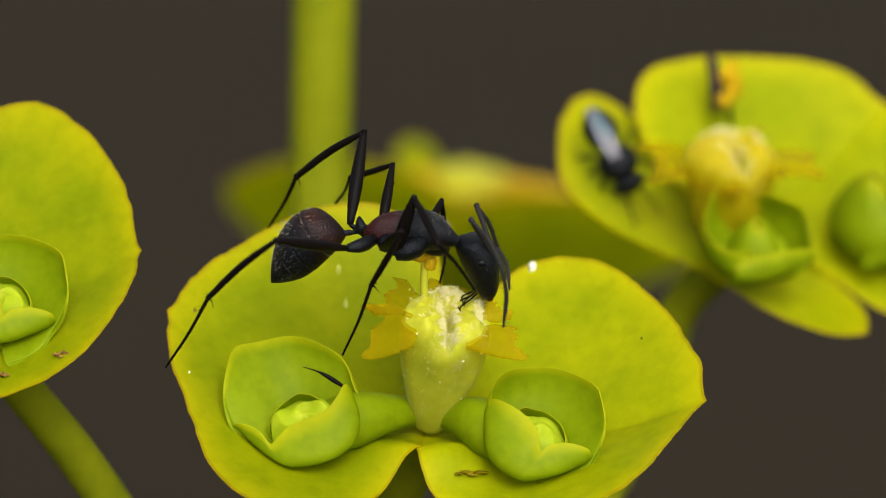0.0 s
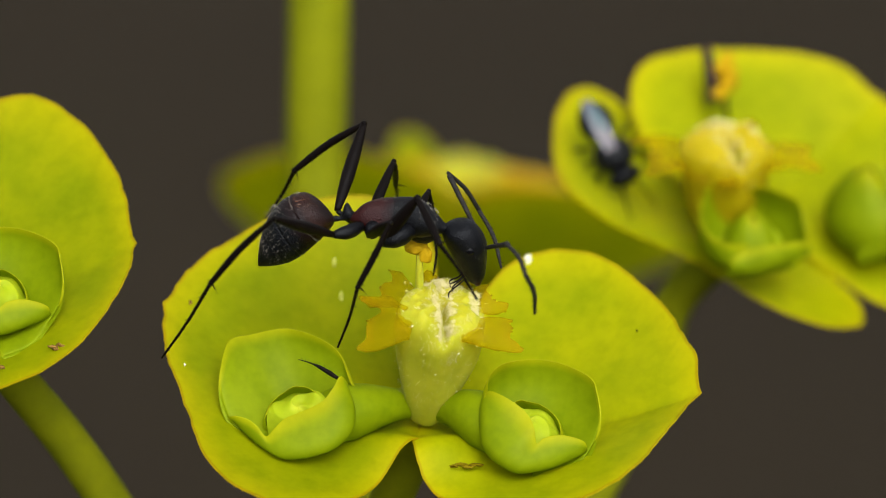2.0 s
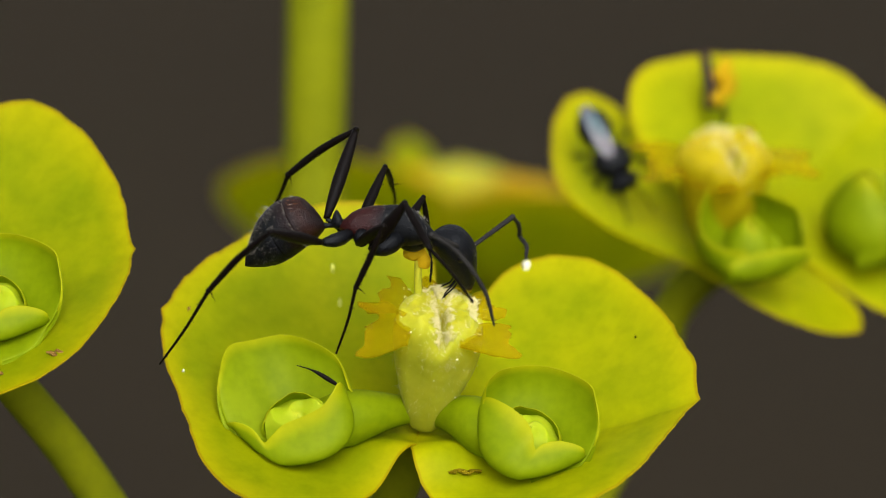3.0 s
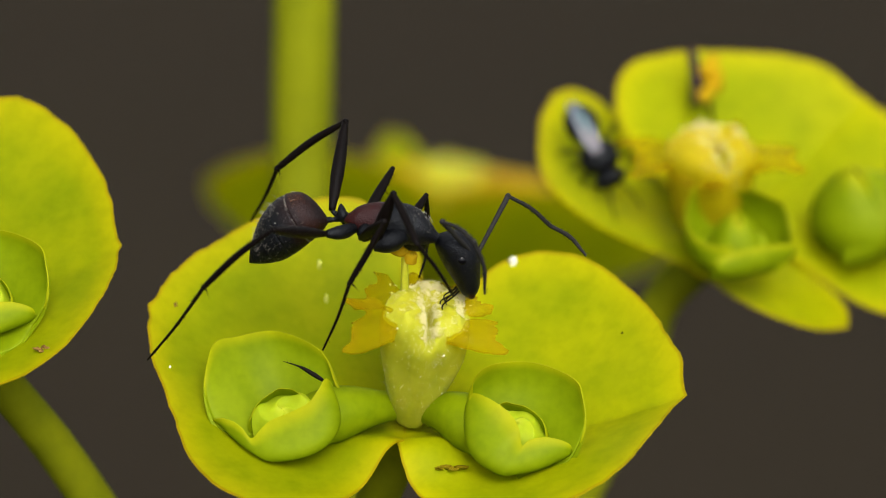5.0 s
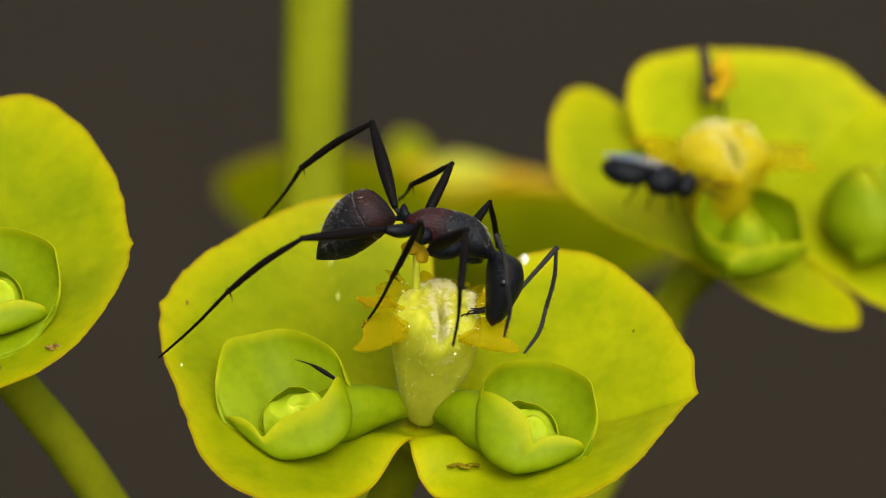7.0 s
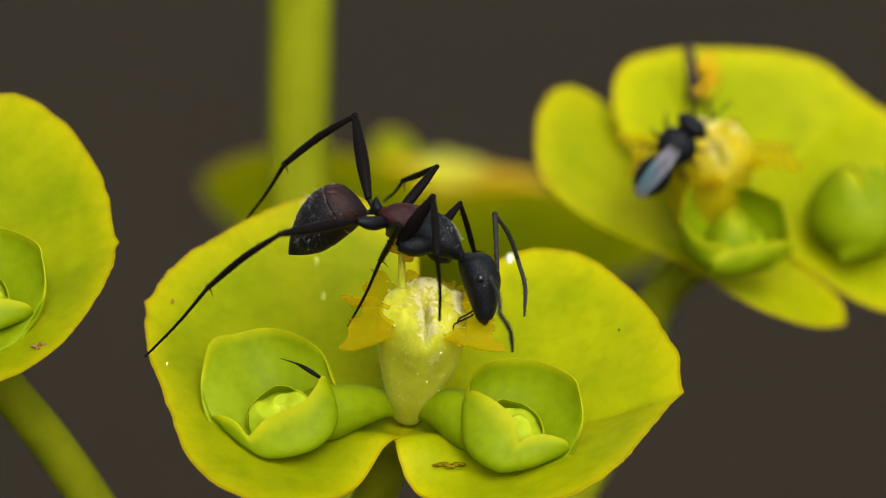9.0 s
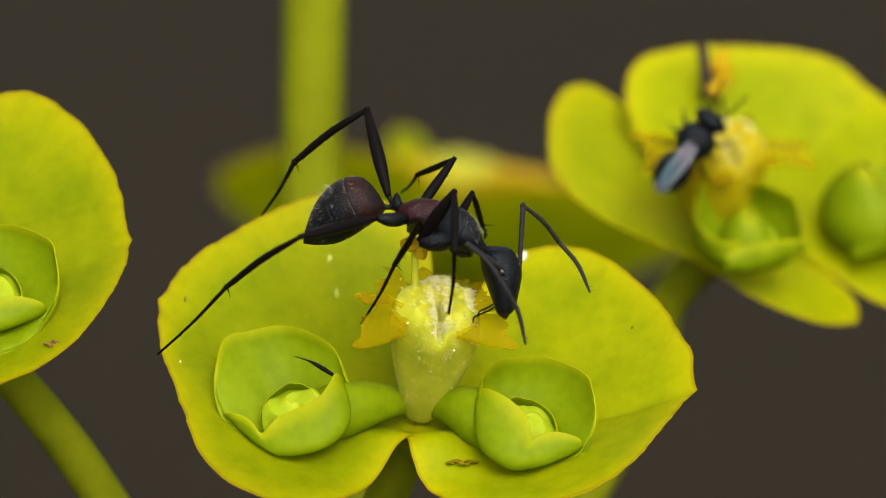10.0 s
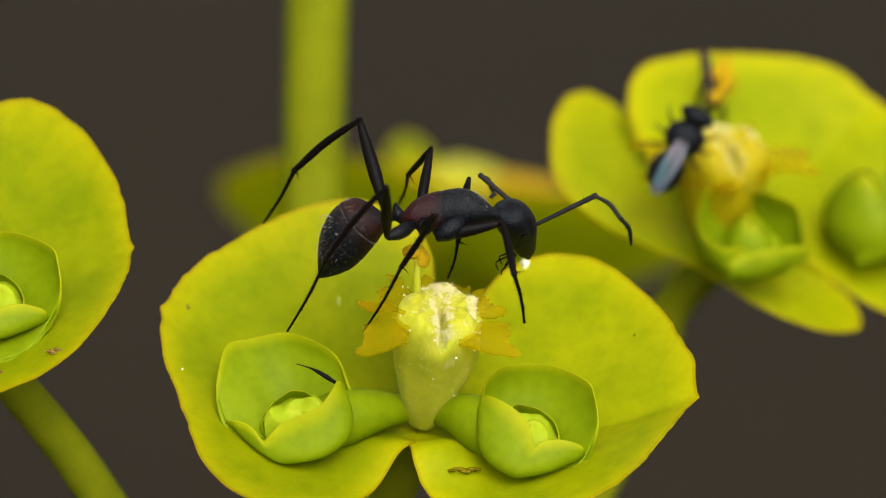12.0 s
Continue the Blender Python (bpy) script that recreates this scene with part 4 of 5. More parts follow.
FEELER_FAR_MIDDLE = ((1.91, 0.09), (4.17, -0.27), (2.61, -1.40), (2.15, 0.73), (1.42, 1.13), (1.96, 0.80), (2.92, 0.40), (2.54, 0.98), (4.90, 1.21), (4.48, 0.63), (2.63, 0.12), (3.52, -1.16), (3.38, -1.06), (3.93, -2.34), (3.72, -2.78), (3.06, -1.47), (3.43, -0.64), (3.54, -1.23), (4.43, -0.14), (4.40, -2.19), (5.92, 0.47), (2.98, 0.69), (1.96, 2.04))
FEELER_FAR_TIP = ((2.35, -1.43), (4.85, -2.45), (2.53, -3.02), (3.05, -0.96), (2.22, -0.93), (2.47, -0.65), (3.14, -0.40), (3.27, -0.35), (6.42, 0.86), (5.74, -0.42), (3.11, -1.83), (3.02, -2.56), (2.91, -2.72), (3.16, -3.94), (2.12, -4.18), (2.85, -3.82), (3.67, -2.67), (3.46, -3.43), (5.52, -1.90), (3.65, -3.95), (7.89, 0.04), (3.38, -0.11), (1.91, 1.72))


def glide(table, t):
    """The table's value at t, gliding without overshoot."""
    x, y = np.array(TIMES, dtype=float), np.array(table, dtype=float)
    i = int(np.clip(np.searchsorted(x, t, side="right") - 1, 0, len(x) - 2))
    h = np.diff(x)
    s = np.diff(y, axis=0) / h[:, None]
    def slope(k):
        if k == 0 or k == len(x) - 1:
            return s[min(k, len(s) - 1)]
        a, b = s[k - 1], s[k]
        same = (a * b) > 0
        return np.where(same, 2 * a * b / np.where(np.abs(a + b) < 1e-9, 1, a + b), 0)
    f = (t - x[i]) / h[i]
    m0, m1 = slope(i) * h[i], slope(i + 1) * h[i]
    return ((2 * f ** 3 - 3 * f ** 2 + 1) * y[i] + (f ** 3 - 2 * f ** 2 + f) * m0 + (3 * f ** 2 - 2 * f ** 3) * y[i + 1] + (f ** 3 - f ** 2) * m1)


def out_of(p, z):
    """The point on the line of sight through p that stands z nearer the camera."""
    k = (REACH - z) / REACH
    return vec(p[0] * k, p[1] * k, z)


def along(p, q):
    """A pose at p with x towards q and z towards the camera, in metres."""
    x = unit(q - p)
    y = np.cross((0, 0, 1), x)
    y = unit(y) if np.linalg.norm(y) > 1e-3 else vec(0, 1, 0)
    z = np.cross(x, y)
    m = Matrix(((x[0], y[0], z[0]), (x[1], y[1], z[1]), (x[2], y[2], z[2]))).to_4x4()
    m.translation = Vector(tuple(p * MM))
    return m


def next_joint(p, q2, length, sign):
    """The end of a rod of that length from p, seen at q2, on the given side."""
    z = p[2]
    for _ in range(3):
        q = out_of(q2, z)
        d = math.hypot(q[0] - p[0], q[1] - p[1])
        z = p[2] + sign * math.sqrt(max(length ** 2 - d ** 2, 0.0))
    return out_of(q2, z)


# leg: (hip on the chest, knee, ankle, foot, lengths of femur, tibia, tarsus, side of each, thickness)
LEGS = (
    ("hind", (-0.64, -0.76, 0.95), HIND_NEAR_KNEE, HIND_NEAR_ANKLE, HIND_NEAR_FOOT, (3.5, 3.6, 4.4), (1, -1, -1), 1.0),
    ("hind", (-0.66, 0.10, -0.45), HIND_FAR_KNEE, HIND_FAR_ANKLE, HIND_FAR_FOOT, (3.6, 3.5, 3.2), (-1, -1, -1), 1.15),
    ("middle", (0.55, -0.65, 0.45), MID_NEAR_KNEE, MID_NEAR_ANKLE, MID_NEAR_FOOT, (2.3, 2.65, 3.3), (1, -1, -1), 0.95),
    ("middle", (0.45, -0.2, -0.45), MID_FAR_KNEE, MID_FAR_ANKLE, MID_FAR_FOOT, (2.9, 2.3, 2.4), (-1, -1, -1), 0.9),
    ("front", (1.05, -0.8, 0.5), FRONT_NEAR_KNEE, FRONT_NEAR_ANKLE, FRONT_NEAR_FOOT, (2.35, 2.45, 2.5), (1, 1, -1), 1.15),
    ("front", (1.9, -0.3, -0.4), FRONT_FAR_KNEE, FRONT_FAR_ANKLE, FRONT_FAR_FOOT, (2.2, 2.35, 1.6), (-1, -1, 1), 0.85),
)
FEELERS = (
    ((1.28, 0.78, 0.24), FEELER_NEAR_ELBOW, FEELER_NEAR_MIDDLE, FEELER_NEAR_TIP, (2.6, 2.2, 2.45), (1, 1, -1)),
    ((1.28, 0.80, -0.24), FEELER_FAR_ELBOW, FEELER_FAR_MIDDLE, FEELER_FAR_TIP, (2.6, 2.4, 2.3), (-1, -1, 1)),
)


def limb(name, length, radii, material, parent, flat=0.8, hairs=0, bend=0.0, seed=0, spur=False):
    s = Shape()
    tube(s, smooth_path(((0, 0, 0), (length * 0.5, bend, 0), (length, 0, 0)), 18), radii, 12, flat)
    lump(s, (length, 0, 0), (radii[-1] * 1.15,) * 3, 8)
    rng = random.Random(seed)
    for _ in range(hairs):
        a, x = rng.uniform(0, 6.283), rng.uniform(0.1, 0.98) * length
        r = float(np.interp(x / length, np.linspace(0, 1, len(radii)), radii))
        d = vec(0.8, math.cos(a), math.sin(a))
        bow = 4 * bend * (x / length) * (1 - x / length)
        bristle(s, vec(x, bow + math.cos(a) * r * 0.9, math.sin(a) * r * flat * 0.9), d, rng.uniform(0.08, 0.18), 0.012)
    if spur:
        bristle(s, (length - 0.05, 0.05, 0), (0.3, 1.0, 0.2), 0.45, 0.03)
        bristle(s, (length - 0.05, 0.02, 0.05), (0.5, 0.9, -0.4), 0.3, 0.025)
    return part(name, s, material, parent)


def build_ant():
    ant = thing("ant", 0, 0, 0, "glossy black ant with dark red chest feeding on the flower", "ant")
    p = {"ant": ant}
    s = Shape()
    body(s, ((-0.14, -0.08, 0.14, 0.14), (0.02, -0.06, 0.26, 0.28), (0.22, 0.0, 0.43, 0.40), (0.5, 0.03, 0.58, 0.46), (0.9, 0.08, 0.68, 0.50), (1.3, 0.12, 0.72, 0.52),
             (1.6, 0.16, 0.73, 0.55), (1.95, 0.19, 0.73, 0.60), (2.3, 0.18, 0.67, 0.60), (2.65, 0.12, 0.53, 0.52), (2.95, 0.04, 0.34, 0.36), (3.2, -0.03, 0.19, 0.21), (3.5, -0.05, 0.13, 0.14)), 36, 90,
         ((1.32, 0.045), (2.28, 0.05)))
    chest = part("chest", s, CHEST, ant, "dark red and black chest")
    rng = random.Random(5)
    hs = Shape()
    for _ in range(420):
        x, a = 0.15 + 2.8 * rng.random() ** 0.6, rng.uniform(-1.1, 1.7)
        mid, tall, broad = (float(np.interp(x, (0.02, 0.5, 0.9, 1.3, 1.95, 2.3, 2.65, 3.0), k)) for k in ((-0.06, 0.03, 0.08, 0.12, 0.19, 0.19, 0.16, 0.09), (0.26, 0.58, 0.68, 0.72, 0.73, 0.68, 0.58, 0.40), (0.28, 0.46, 0.50, 0.52, 0.60, 0.60, 0.52, 0.38)))
        bristle(hs, (x, mid + tall * 0.98 * math.cos(a), broad * 0.98 * math.sin(a)), (-0.8, math.cos(a), math.sin(a)), rng.uniform(0.03, 0.07), 0.006)
    tagged(part("hairs", hs, HAIR, chest), kind="stuff")
    for kind, hip, *_ in LEGS:
        c = Shape()
        side = 1 if hip[2] > 0 else -1
        root = vec(hip[0] + 0.88, -0.34, 0.26 * side) if kind == "hind" else vec(hip[0] + (0.15 if kind == "middle" else 0.95), -0.2, 0.25 * side)
        q = vec(*hip)
        tube(c, smooth_path((root, (root + q) / 2 + vec(0.05, -0.04, 0.1 * side), q), 12), ((0.2, 0.26, 0.24, 0.13) if side > 0 else (0.10, 0.13, 0.11, 0.08)) if kind == "hind" else (0.24, 0.30, 0.27, 0.17) if kind != "front" else (0.3, 0.40, 0.36, 0.2), 14)
        part("coxa", c, CHITIN, ant)
    # petiole: a narrow waist with an upright scale
    s = Shape()
    body(s, ((-0.1, 0.02, 0.12, 0.12), (0.04, -0.02, 0.16, 0.15), (0.14, -0.12, 0.27, 0.2), (0.24, -0.17, 0.34, 0.22), (0.36, -0.12, 0.25, 0.17), (0.45, 0.0, 0.12, 0.1), (0.56, 0.03, 0.085, 0.085), (0.66, 0.02, 0.11, 0.1), (0.8, 0.02, 0.1, 0.1), (0.98, 0.02, 0.12, 0.12)), 20, 48)
    p["waist"] = part("waist", s, CHITIN, ant, "narrow black waist")
    # abdomen with four plates
    s = Shape()
    prof_x = (0.0, 0.1, 0.32, 0.7, 1.2, 1.65, 2.1, 2.5, 2.85, 3.1, 3.25)
    back = (0.14, 0.72, 1.22, 1.43, 1.48, 1.38, 1.18, 0.88, 0.55, 0.26, 0.04)
    belly = (0.12, 0.2, 0.3, 0.4, 0.48, 0.53, 0.52, 0.42, 0.27, 0.13, 0.03)
    wide = (0.12, 0.40, 0.66, 0.84, 0.90, 0.86, 0.74, 0.54, 0.32, 0.16, 0.04)
    curve = smooth_path(list(zip(prof_x, back, belly, wide)), 90)
    def girth(x):
        b, v, z = (float(np.interp(x, curve[:, 0], curve[:, i])) for i in (1, 2, 3))
        return (v - b) / 2, (v + b) / 2, z
    rows, uvs = [], []
    for x in np.linspace(0, 3.25, 110):
        yc, ry, rz = girth(x)
        step = 1.0
        for seam in (0.9, 1.7, 2.35):
            step -= 0.035 * math.exp(-((x - seam - 0.02) / 0.03) ** 2) - 0.015 * math.exp(-((x - seam + 0.06) / 0.05) ** 2)
        rows.append([(x, yc + ry * step * math.cos(w), rz * step * math.sin(w)) for w in np.arange(36) * 2 * math.pi / 36])
        uvs.append([(x / 3.25, j / 36) for j in range(36)])
    b0 = s.grid(rows, uvs, wrap=True)
    s.f.append(tuple(b0 + j for j in reversed(range(36))))
    s.f.append(tuple(b0 + 109 * 36 + j for j in range(36)))
    p["abdomen"] = part("abdomen", s, ABDOMEN, ant, "dark abdomen with a red base")
    hs = Shape()
    rng = random.Random(9)
    def on(x, ang):
        yc, ry, rz = girth(x)
        return (x, yc + ry * 0.99 * math.cos(ang), rz * 0.99 * math.sin(ang)), vec(0, math.cos(ang), math.sin(ang))
    for e in (0.6, 1.5, 2.1, 2.5):
        for _ in range(16):
            q, d = on(e + rng.uniform(-0.1, 0.1), rng.gauss(2.7, 0.9))
            bristle(hs, q, d * 0.8 + vec(0.9, 0, 0), rng.uniform(0.15, 0.28), 0.0055)
    for _ in range(150):
        q, d = on(0.89 + rng.uniform(-0.015, 0.015), rng.uniform(0, 6.283))
        bristle(hs, q, d * 0.15 + vec(1, 0, 0), rng.uniform(0.05, 0.1), 0.006)
    for _ in range(420):
        q, d = on(rng.uniform(0.15, 2.8), rng.gauss(2.5, 0.9))
        bristle(hs, q, d * 0.3 + vec(1, 0, 0), rng.uniform(0.05, 0.1), 0.0045)
    gs = Shape()
    for _ in range(260):
        q, d = on(min(0.86, max(0.15, rng.gauss(0.55, 0.2))), rng.gauss(2.4, 0.3))
        bristle(gs, q, d * 0.5 + vec(1, 0, 0), rng.uniform(0.03, 0.06), 0.007)
    for _ in range(230):
        q, d = on(rng.uniform(0.3, 0.86), rng.uniform(0.9, 2.1))
        bristle(hs, q, d * 0.5 + vec(1, 0, 0), rng.uniform(0.03, 0.05), 0.007)
    tagged(part("down", gs, GOLD_SHEEN, p["abdomen"], "golden hairs standing in for a sheen"), kind="stuff")
    for _ in range(14):
        q, d = on(rng.uniform(0.95, 2.0), rng.gauss(2.9, 0.3))
        bristle(hs, q, d + vec(0.5, 0, 0), rng.uniform(0.25, 0.4), 0.006)
    tagged(part("hairs", hs, HAIR, p["abdomen"], "rows of pale bristles"), kind="stuff")
    # head
    s = Shape()
    body(s, ((-0.14, 0.02, 0.12, 0.14), (-0.04, 0.1, 0.3, 0.36), (0.08, 0.2, 0.5, 0.58), (0.3, 0.27, 0.62, 0.72), (0.7, 0.3, 0.68, 0.77), (1.15, 0.29, 0.66, 0.74), (1.6, 0.2, 0.54, 0.64), (2.0, 0.1, 0.42, 0.52), (2.22, 0.04, 0.34, 0.44), (2.38, 0.0, 0.22, 0.32)), 34, 60)
    p["head"] = part("head", s, CHITIN, ant, "glossy black head")
    for side in (1, -1):
        e = Shape()
        lump(e, (0.88, 0.26, 0.68 * side), (0.19, 0.17, 0.12), 18)
        part("eye", e, EYE, p["head"], "glossy black eye")
        j = Shape()
        tube(j, smooth_path(((2.1, -0.02, 0.26 * side), (2.34, -0.04, 0.2 * side), (2.46, -0.1, 0.04 * side)), 10), (0.17, 0.16, 0.06), 10)
        part("jaw", j, JAW, p["head"], "reddish brown jaw")
        for dx, ln in ((0.0, 0.75), (-0.12, 0.55)):
            f = Shape()
            a0 = vec(2.0 + dx, -0.34, 0.14 * side)
            tube(f, smooth_path((a0, a0 + vec(0.06, -0.35 * ln, 0.05), a0 + vec(0.12, -ln, 0.12 * side), a0 + vec(0.3, -ln * 1.15, 0.1)), 10), (0.035, 0.03, 0.02), 6)
            part("palp", f, LIMB, p["head"])
    hs = Shape()
    rng = random.Random(15)
    for _ in range(160):
        x, a = rng.uniform(0.1, 1.9), rng.uniform(-2.0, 2.0)
        mid, ry = (float(np.interp(x, (0.08, 0.3, 0.7, 1.15, 1.6, 2.0), k)) for k in ((0.2, 0.27, 0.3, 0.29, 0.2, 0.08), (0.5, 0.62, 0.68, 0.66, 0.54, 0.38)))
        bristle(hs, (x, mid + ry * 0.98 * math.cos(a), ry * 1.12 * math.sin(a)), (0.8, math.cos(a), math.sin(a)), rng.uniform(0.04, 0.08), 0.006)
    tagged(part("hairs", hs, HAIR, p["head"]), kind="stuff")
    p["legs"], p["feelers"] = [], []
    for i, (kind, hip, k, a, f, ln, sg, th) in enumerate(LEGS):
        femur = limb(kind + "_femur", ln[0], (0.10 * th, 0.17 * th, 0.21 * th, 0.20 * th, 0.16 * th, 0.10 * th), LIMB, ant, 0.8, 10, 0, i)
        tibia = limb(kind + "_tibia", ln[1], (0.08 * th, 0.115 * th, 0.125 * th, 0.12 * th, 0.095 * th), LIMB, ant, 0.8, 34, -0.1 if kind == "hind" else 0.02, i + 20, True)
        tarsus = limb(kind + "_foot", ln[2], (0.075 * th, 0.06 * th, 0.05 * th, 0.04 * th), LIMB, ant, 1.0, 30, 0.06, i + 40)
        p["legs"].append((femur, tibia, tarsus))
    for i, (base, e, m, tp, ln, sg) in enumerate(FEELERS):
        scape = limb("scape", ln[0], (0.075, 0.08, 0.09, 0.10), FEELER, ant, 1.0, 20, 0, i + 60)
        lower = limb("antenna_middle", ln[1], (0.065, 0.076, 0.08, 0.08), FEELER, ant, 1.0, 30, 0.11, i + 70)
        upper = limb("antenna_tip", ln[2], (0.08, 0.08, 0.078, 0.07, 0.035), FEELER, ant, 1.0, 30, 0.15, i + 80)
        p["feelers"].append((scape, lower, upper))
    return p


ANT = build_ant()


def ant_rows():
    """Rows of poses for the ant and for each of its moving parts, ten a second."""
    rows = {ANT["ant"]: []}
    def put(ob, t, m, inv):
        rows.setdefault(ob, []).append((t, inv @ m))
    for t in np.arange(0, 12.01, 0.1):
        t = float(round(t, 2))
        rear, neck = out_of(glide(CHEST_REAR, t), 0), out_of(glide(NECK, t), 0)
        gb, gt = out_of(glide(GASTER_BASE, t), -0.05), out_of(glide(GASTER_TIP, t), -0.7)
        mouth = next_joint(neck, glide(MOUTH, t), 2.52, -1)
        dirn = unit(neck - rear)
        start = (rear + neck) / 2 - dirn * 1.67
        chest = along(start, neck)
        rows[ANT["ant"]].append((t, VIEW_FRAME @ chest))
        inv = chest.inverted()
        end = start + dirn * 3.34
        put(ANT["head"], t, along(end, end + (mouth - neck)), inv)
        put(ANT["waist"], t, along(start, gb), inv)
        put(ANT["abdomen"], t, along(gb - unit(gt - gb) * 0.12, gt), inv)
        for (kind, hip, k, a, f, ln, sg, th), obs in zip(LEGS, ANT["legs"]):
            h = vec(*(chest @ Vector([c * MM for c in hip]))) / MM
            kn = next_joint(h, glide(k, t), ln[0], sg[0])
            an = next_joint(kn, glide(a, t), ln[1], sg[1])
            ft = next_joint(an, glide(f, t), ln[2], sg[2])
            for ob, u, v in zip(obs, (h, kn, an), (kn, an, ft)):
                put(ob, t, along(u, v), inv)
        head = along(end, end + (mouth - neck))
        for (base, e, m, tp, ln, sg), obs in zip(FEELERS, ANT["feelers"]):
            b = vec(*(head @ Vector([c * MM for c in base]))) / MM
            el = next_joint(b, glide(e, t), ln[0], sg[0])
            mi = next_joint(el, glide(m, t), ln[1], sg[1])
            ti = next_joint(mi, glide(tp, t), ln[2], sg[2])
            for ob, u, v in zip(obs, (b, el, mi), (el, mi, ti)):
                put(ob, t, along(u, v), inv)
    return rows


# ---- the small wasp on the other flower ----
WASP_TIMES = (0, 5.5, 5.8, 6.0, 6.2, 6.5, 6.8, 7.0, 7.2, 8.8, 9.0, 9.5, 10.5, 11.0, 11.5, 12.0)
WASP_TAIL = ((5.42, 4.5), (5.45, 4.5), (5.4, 4.12), (5.48, 4.24), (5.4, 3.62), (5.5, 3.74), (5.94, 2.88), (6.08, 2.66), (5.94, 2.78), (7.8, 2.0), (7.9, 1.9), (8.1, 2.1), (8.22, 1.88), (8.44, 1.98), (8.18, 2.46), (7.88, 2.18))
WASP_HEAD = ((6.6, 2.3), (6.62, 2.3), (6.98, 2.18), (7.64, 2.28), (8.12, 2.08), (8.38, 2.2), (8.88, 1.56), (9.24, 1.92), (9.36, 2.2), (9.7, 4.0), (9.74, 4.2), (9.94, 4.2), (9.86, 4.34), (9.66, 4.48), (9.36, 4.88), (9.34, 4.74))
WASP_ROLL = (0, 0, -30, -55, -65, -65, -65, -60, -55, 0, 0, 0, 0, 0, 0, 0)
WASP_OUT = (-21.8, -21.8, -21.5, -21.0, -20.2, -19.0, -18, -17.5, -17.2, -16.8, -16.8, -16.8, -16.8, -16.8, -16.8, -16.8)


def build_wasp():
    w = thing("small_wasp", 0, 0, 0, "tiny black wasp with smoky folded wings on a bract", "wasp")
    s = Shape()
    body(s, ((-1.75, 0, 0.15, 0.1), (-1.4, 0, 0.5, 0.4), (-0.9, 0, 0.62, 0.5), (-0.4, 0, 0.48, 0.4), (-0.15, 0, 0.3, 0.24)), 16, 18)
    part("abdomen", s, CHITIN, w)
    s = Shape()
    body(s, ((-0.2, 0, 0.3, 0.22), (0.1, 0, 0.64, 0.5), (0.6, 0, 0.68, 0.52), (0.95, 0, 0.4, 0.34)), 16, 18)
    part("chest", s, CHITIN, w)
    s = Shape()
    lump(s, (1.25, 0, 0), (0.34, 0.62, 0.45), 14)
    part("head", s, CHITIN, w)
    for side in (1, -1):
        s = Shape()
        tube(s, smooth_path(((0.45, 0.10 * side, 0.5), (-0.5, 0.16 * side, 0.58), (-1.75, 0.1 * side, 0.44)), 14), (0.05, 0.10, 0.12, 0.11, 0.05), 12, 0.08, (0, 0, 1))
        part("wing", s, WING, w, "smoky wing, its pale sheen painted in")
        s = Shape()
        tube(s, smooth_path(((1.4, 0.15 * side, 0.1), (1.9, 0.35 * side, 0.2), (2.7, 0.5 * side, 0.0)), 12), (0.045, 0.04, 0.03), 6)
        part("antenna", s, LIMB, w)
        for x, dx, ln in ((0.6, 0.4, 0.9), (0.3, -0.1, 1.0), (0.0, -0.6, 1.1)):
            s = Shape()
            tube(s, smooth_path(((x, 0.2 * side, -0.2), (x + dx * 0.4, 0.75 * side, 0.05), (x + dx, ln * 1.1 * side, -0.7)), 12), (0.07, 0.06, 0.03), 6)
            part("leg", s, LIMB, w)
    for piece in w.children:
        piece.data.transform(Matrix.Scale(1.15, 4))
    return w


WASP = build_wasp()


def wasp_rows():
    rows = []
    for t in np.arange(0, 12.01, 0.1):
        t = float(round(t, 2))
        z = float(np.interp(t, WASP_TIMES, WASP_OUT))
        a = [float(np.interp(t, WASP_TIMES, [p[i] for p in WASP_TAIL])) for i in (0, 1)]
        b = [float(np.interp(t, WASP_TIMES, [p[i] for p in WASP_HEAD])) for i in (0, 1)]
        a, b = out_of(a, z - 0.3), out_of(b, z + 0.3)
        m = along((a + b) / 2, b)
        rows.append((t, VIEW_FRAME @ m @ pose(0, 0, 0, float(np.interp(t, WASP_TIMES, WASP_ROLL)))))
    return rows


# ---- small things ----
# Dark upright with orange lumps on the cup; its kind is unknown.
def dark_upright():
    w = thing("orange_lumped_upright", 11.3, 6.15, -24.5, "small dark upright piece on the cup with orange lumps", "insect")
    s = Shape()
    tube(s, smooth_path(((-0.2, -0.5, 0), (-0.15, 0.4, 0), (-0.4, 1.9, 0)), 16), (0.26, 0.3, 0.2), 10)
    part("body", s, JAW, w)
    s = Shape()
    for i, (x, y, r) in enumerate(((0.3, 0.9, 0.42), (0.5, 0.3, 0.4), (0.2, -0.1, 0.36), (0.65, 0.75, 0.3), (0.45, 1.3, 0.3))):
        lump(s, (x, y, 0.2), (r, r * 0.8, r), 12, 0.4, i)
    part("pollen_load", s, POLLEN, w, "orange clump of pollen")
    s = Shape()
    tube(s, ((0.35, -0.1, 0), (0.5, -1.2, 0.1)), (0.12, 0.06), 8)
    part("leg", s, LIMB, w)


dark_upright()


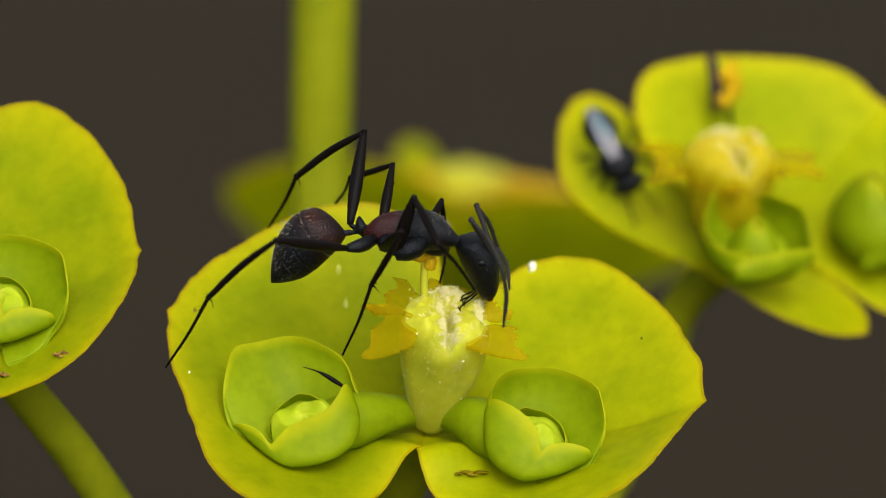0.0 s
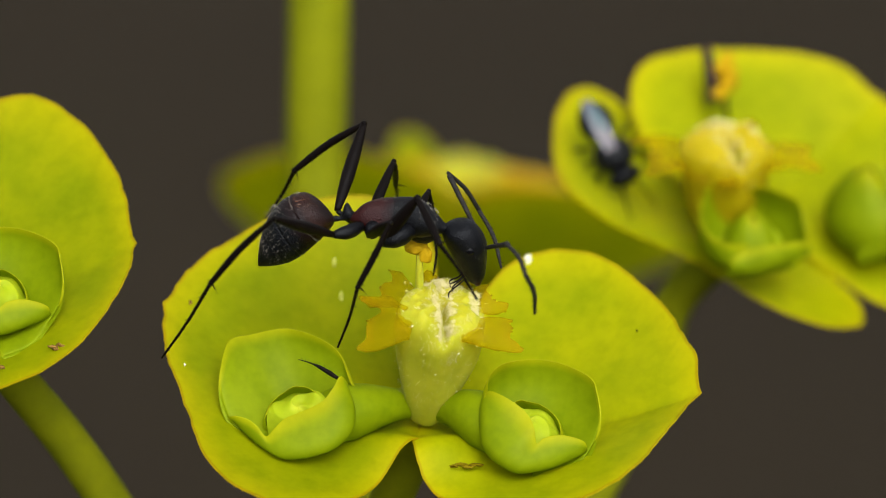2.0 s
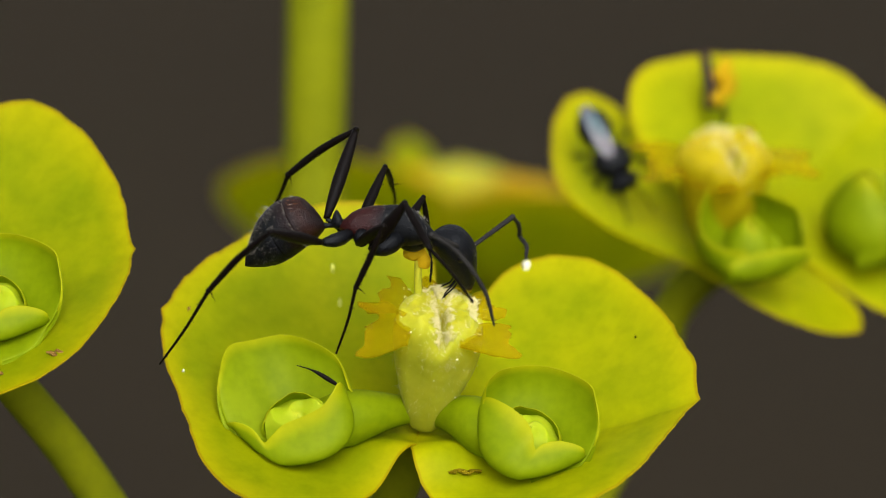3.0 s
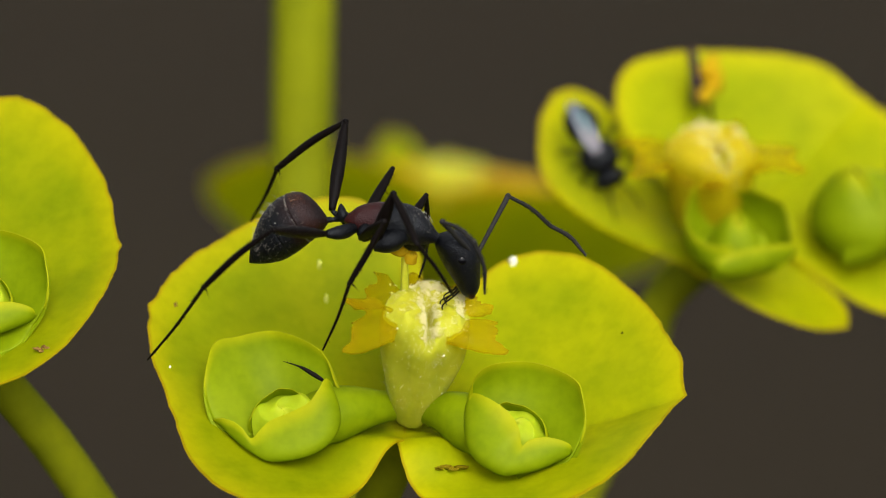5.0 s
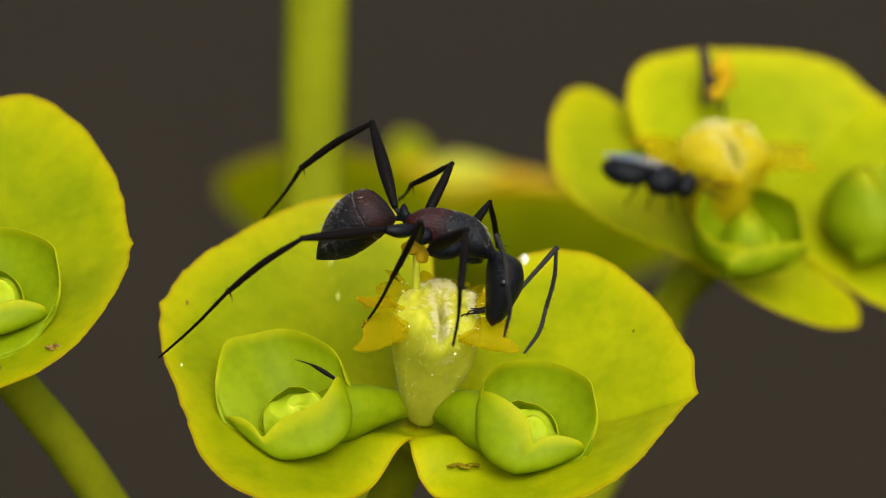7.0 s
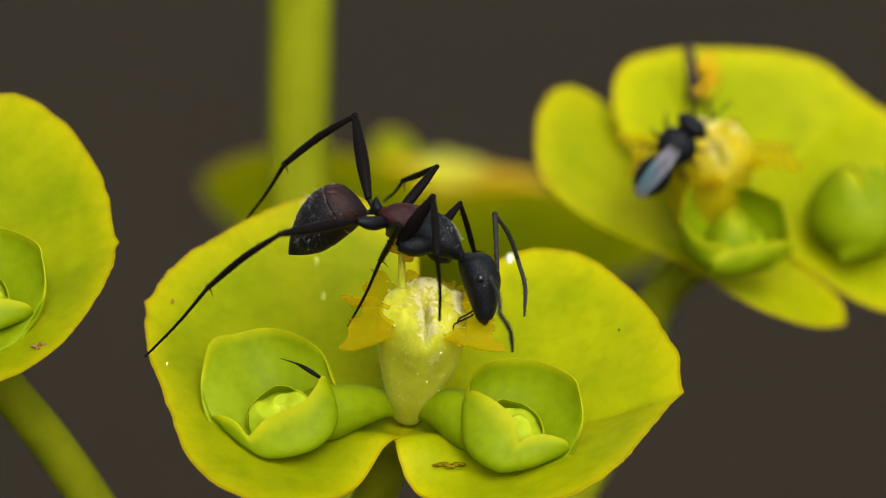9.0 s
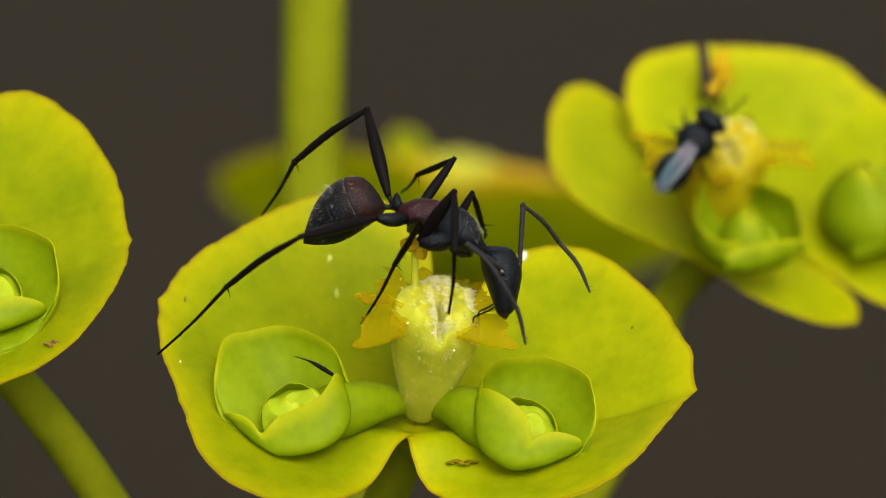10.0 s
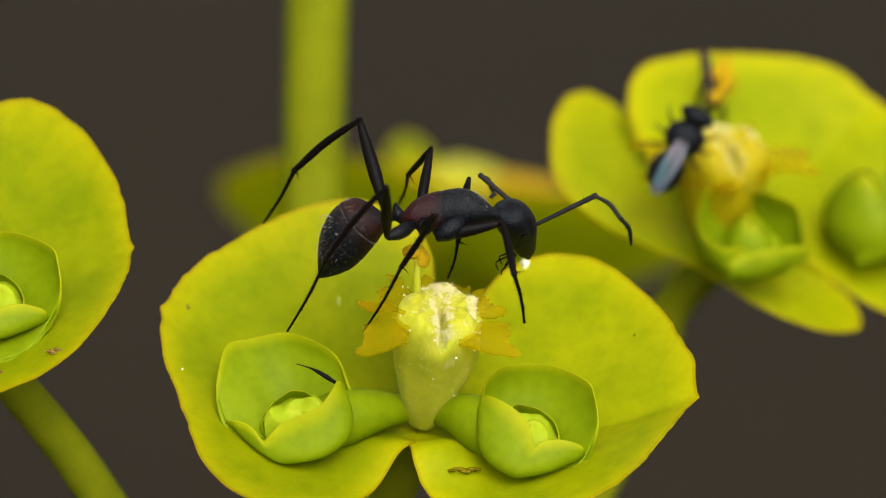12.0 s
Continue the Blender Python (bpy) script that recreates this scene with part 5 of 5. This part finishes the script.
def stray_leg():
    w = thing("broken_insect_leg", -4.1, -4.6, -1.1, "broken dark bristly insect leg lying in a bud", "insect leg")
    s = Shape()
    tube(s, smooth_path(((-0.9, 0.4, 0), (-0.25, 0.18, 0), (0.55, -0.3, 0)), 16), (0.012, 0.02, 0.03, 0.075, 0.09, 0.06), 8)
    for x, tall in ((-0.75, 0.16), (-0.62, 0.2), (-0.5, 0.18), (-0.1, 0.22), (0.08, 0.26), (0.26, 0.18)):
        bristle(s, (x, 0.04 - 0.42 * x, 0), (-0.25, 1, 0.3), tall, 0.014)
    part("shin", s, LIMB, w)


stray_leg()


def specks():
    """Grains of pollen and scraps that lie on the bracts."""
    for i, (x, y, z, r, m, name, label, cat) in enumerate((
            (3.32, -0.66, -7.9, 0.16, DUST, "white_scrap", "small white scrap lying on the bract", "scrap"),
            (-3.87, -0.79, -8.0, 0.11, CURL, "pale_scrap", "pale yellow scrap lying on the bract", "scrap"),
            (-3.6, -2.04, -7.4, 0.10, CURL, "pale_scrap", "pale yellow scrap lying on the bract", "scrap"),
            (-9.15, -4.44, -3.0, 0.035, DUST, "pollen_grain", "tiny white grain on the bract", "pollen"),
            (7.22, -3.25, -4.5, 0.04, LIMB, "dark_grain", "tiny dark grain on the bract", "grain"),
            (-9.06, -2.22, -5.05, 0.06, RUST, "dark_grain", "tiny brown grain on the bract", "grain"))):
        o = thing(name, x, y, z, label, cat, "scraps on the bracts")
        s = Shape()
        lump(s, (0, 0, 0), (r * (0.5 if m is CURL else 0.7), r * (1.5 if m is CURL else 1.1), r * 0.4), 12, 1.3, i * 2.3)
        part("grain", s, m, o)
    for i, (x, y, z, wide, deep) in enumerate(((1.0, -7.95, -1.12, 0.6, 0.34), (-13.5, -3.7, -0.25, 0.34, 0.2), (-15.6, -4.45, -0.25, 0.22, 0.2))):
        o = thing("brown_scab", x, y, z, "rusty brown scab on the bract", "leaf scab", "scabs on the bracts")
        s = Shape()
        for k in range(6):
            lump(s, vec(wide * (0.7 - 0.28 * k), 0, 0) + AWAY * deep * 1.5 * noise.noise(Vector((k * 2.1, i, 3))) - UP * 0.02, (wide * 0.3, 0.05, deep * 0.6), 14, 1.0, k + 3.0 * i)
        part("crust", s, RUST if i else SCAB, o)


specks()


def motions():
    for ob, rows in ant_rows().items():
        walk(ob, rows)
    walk(WASP, wasp_rows())


motions()
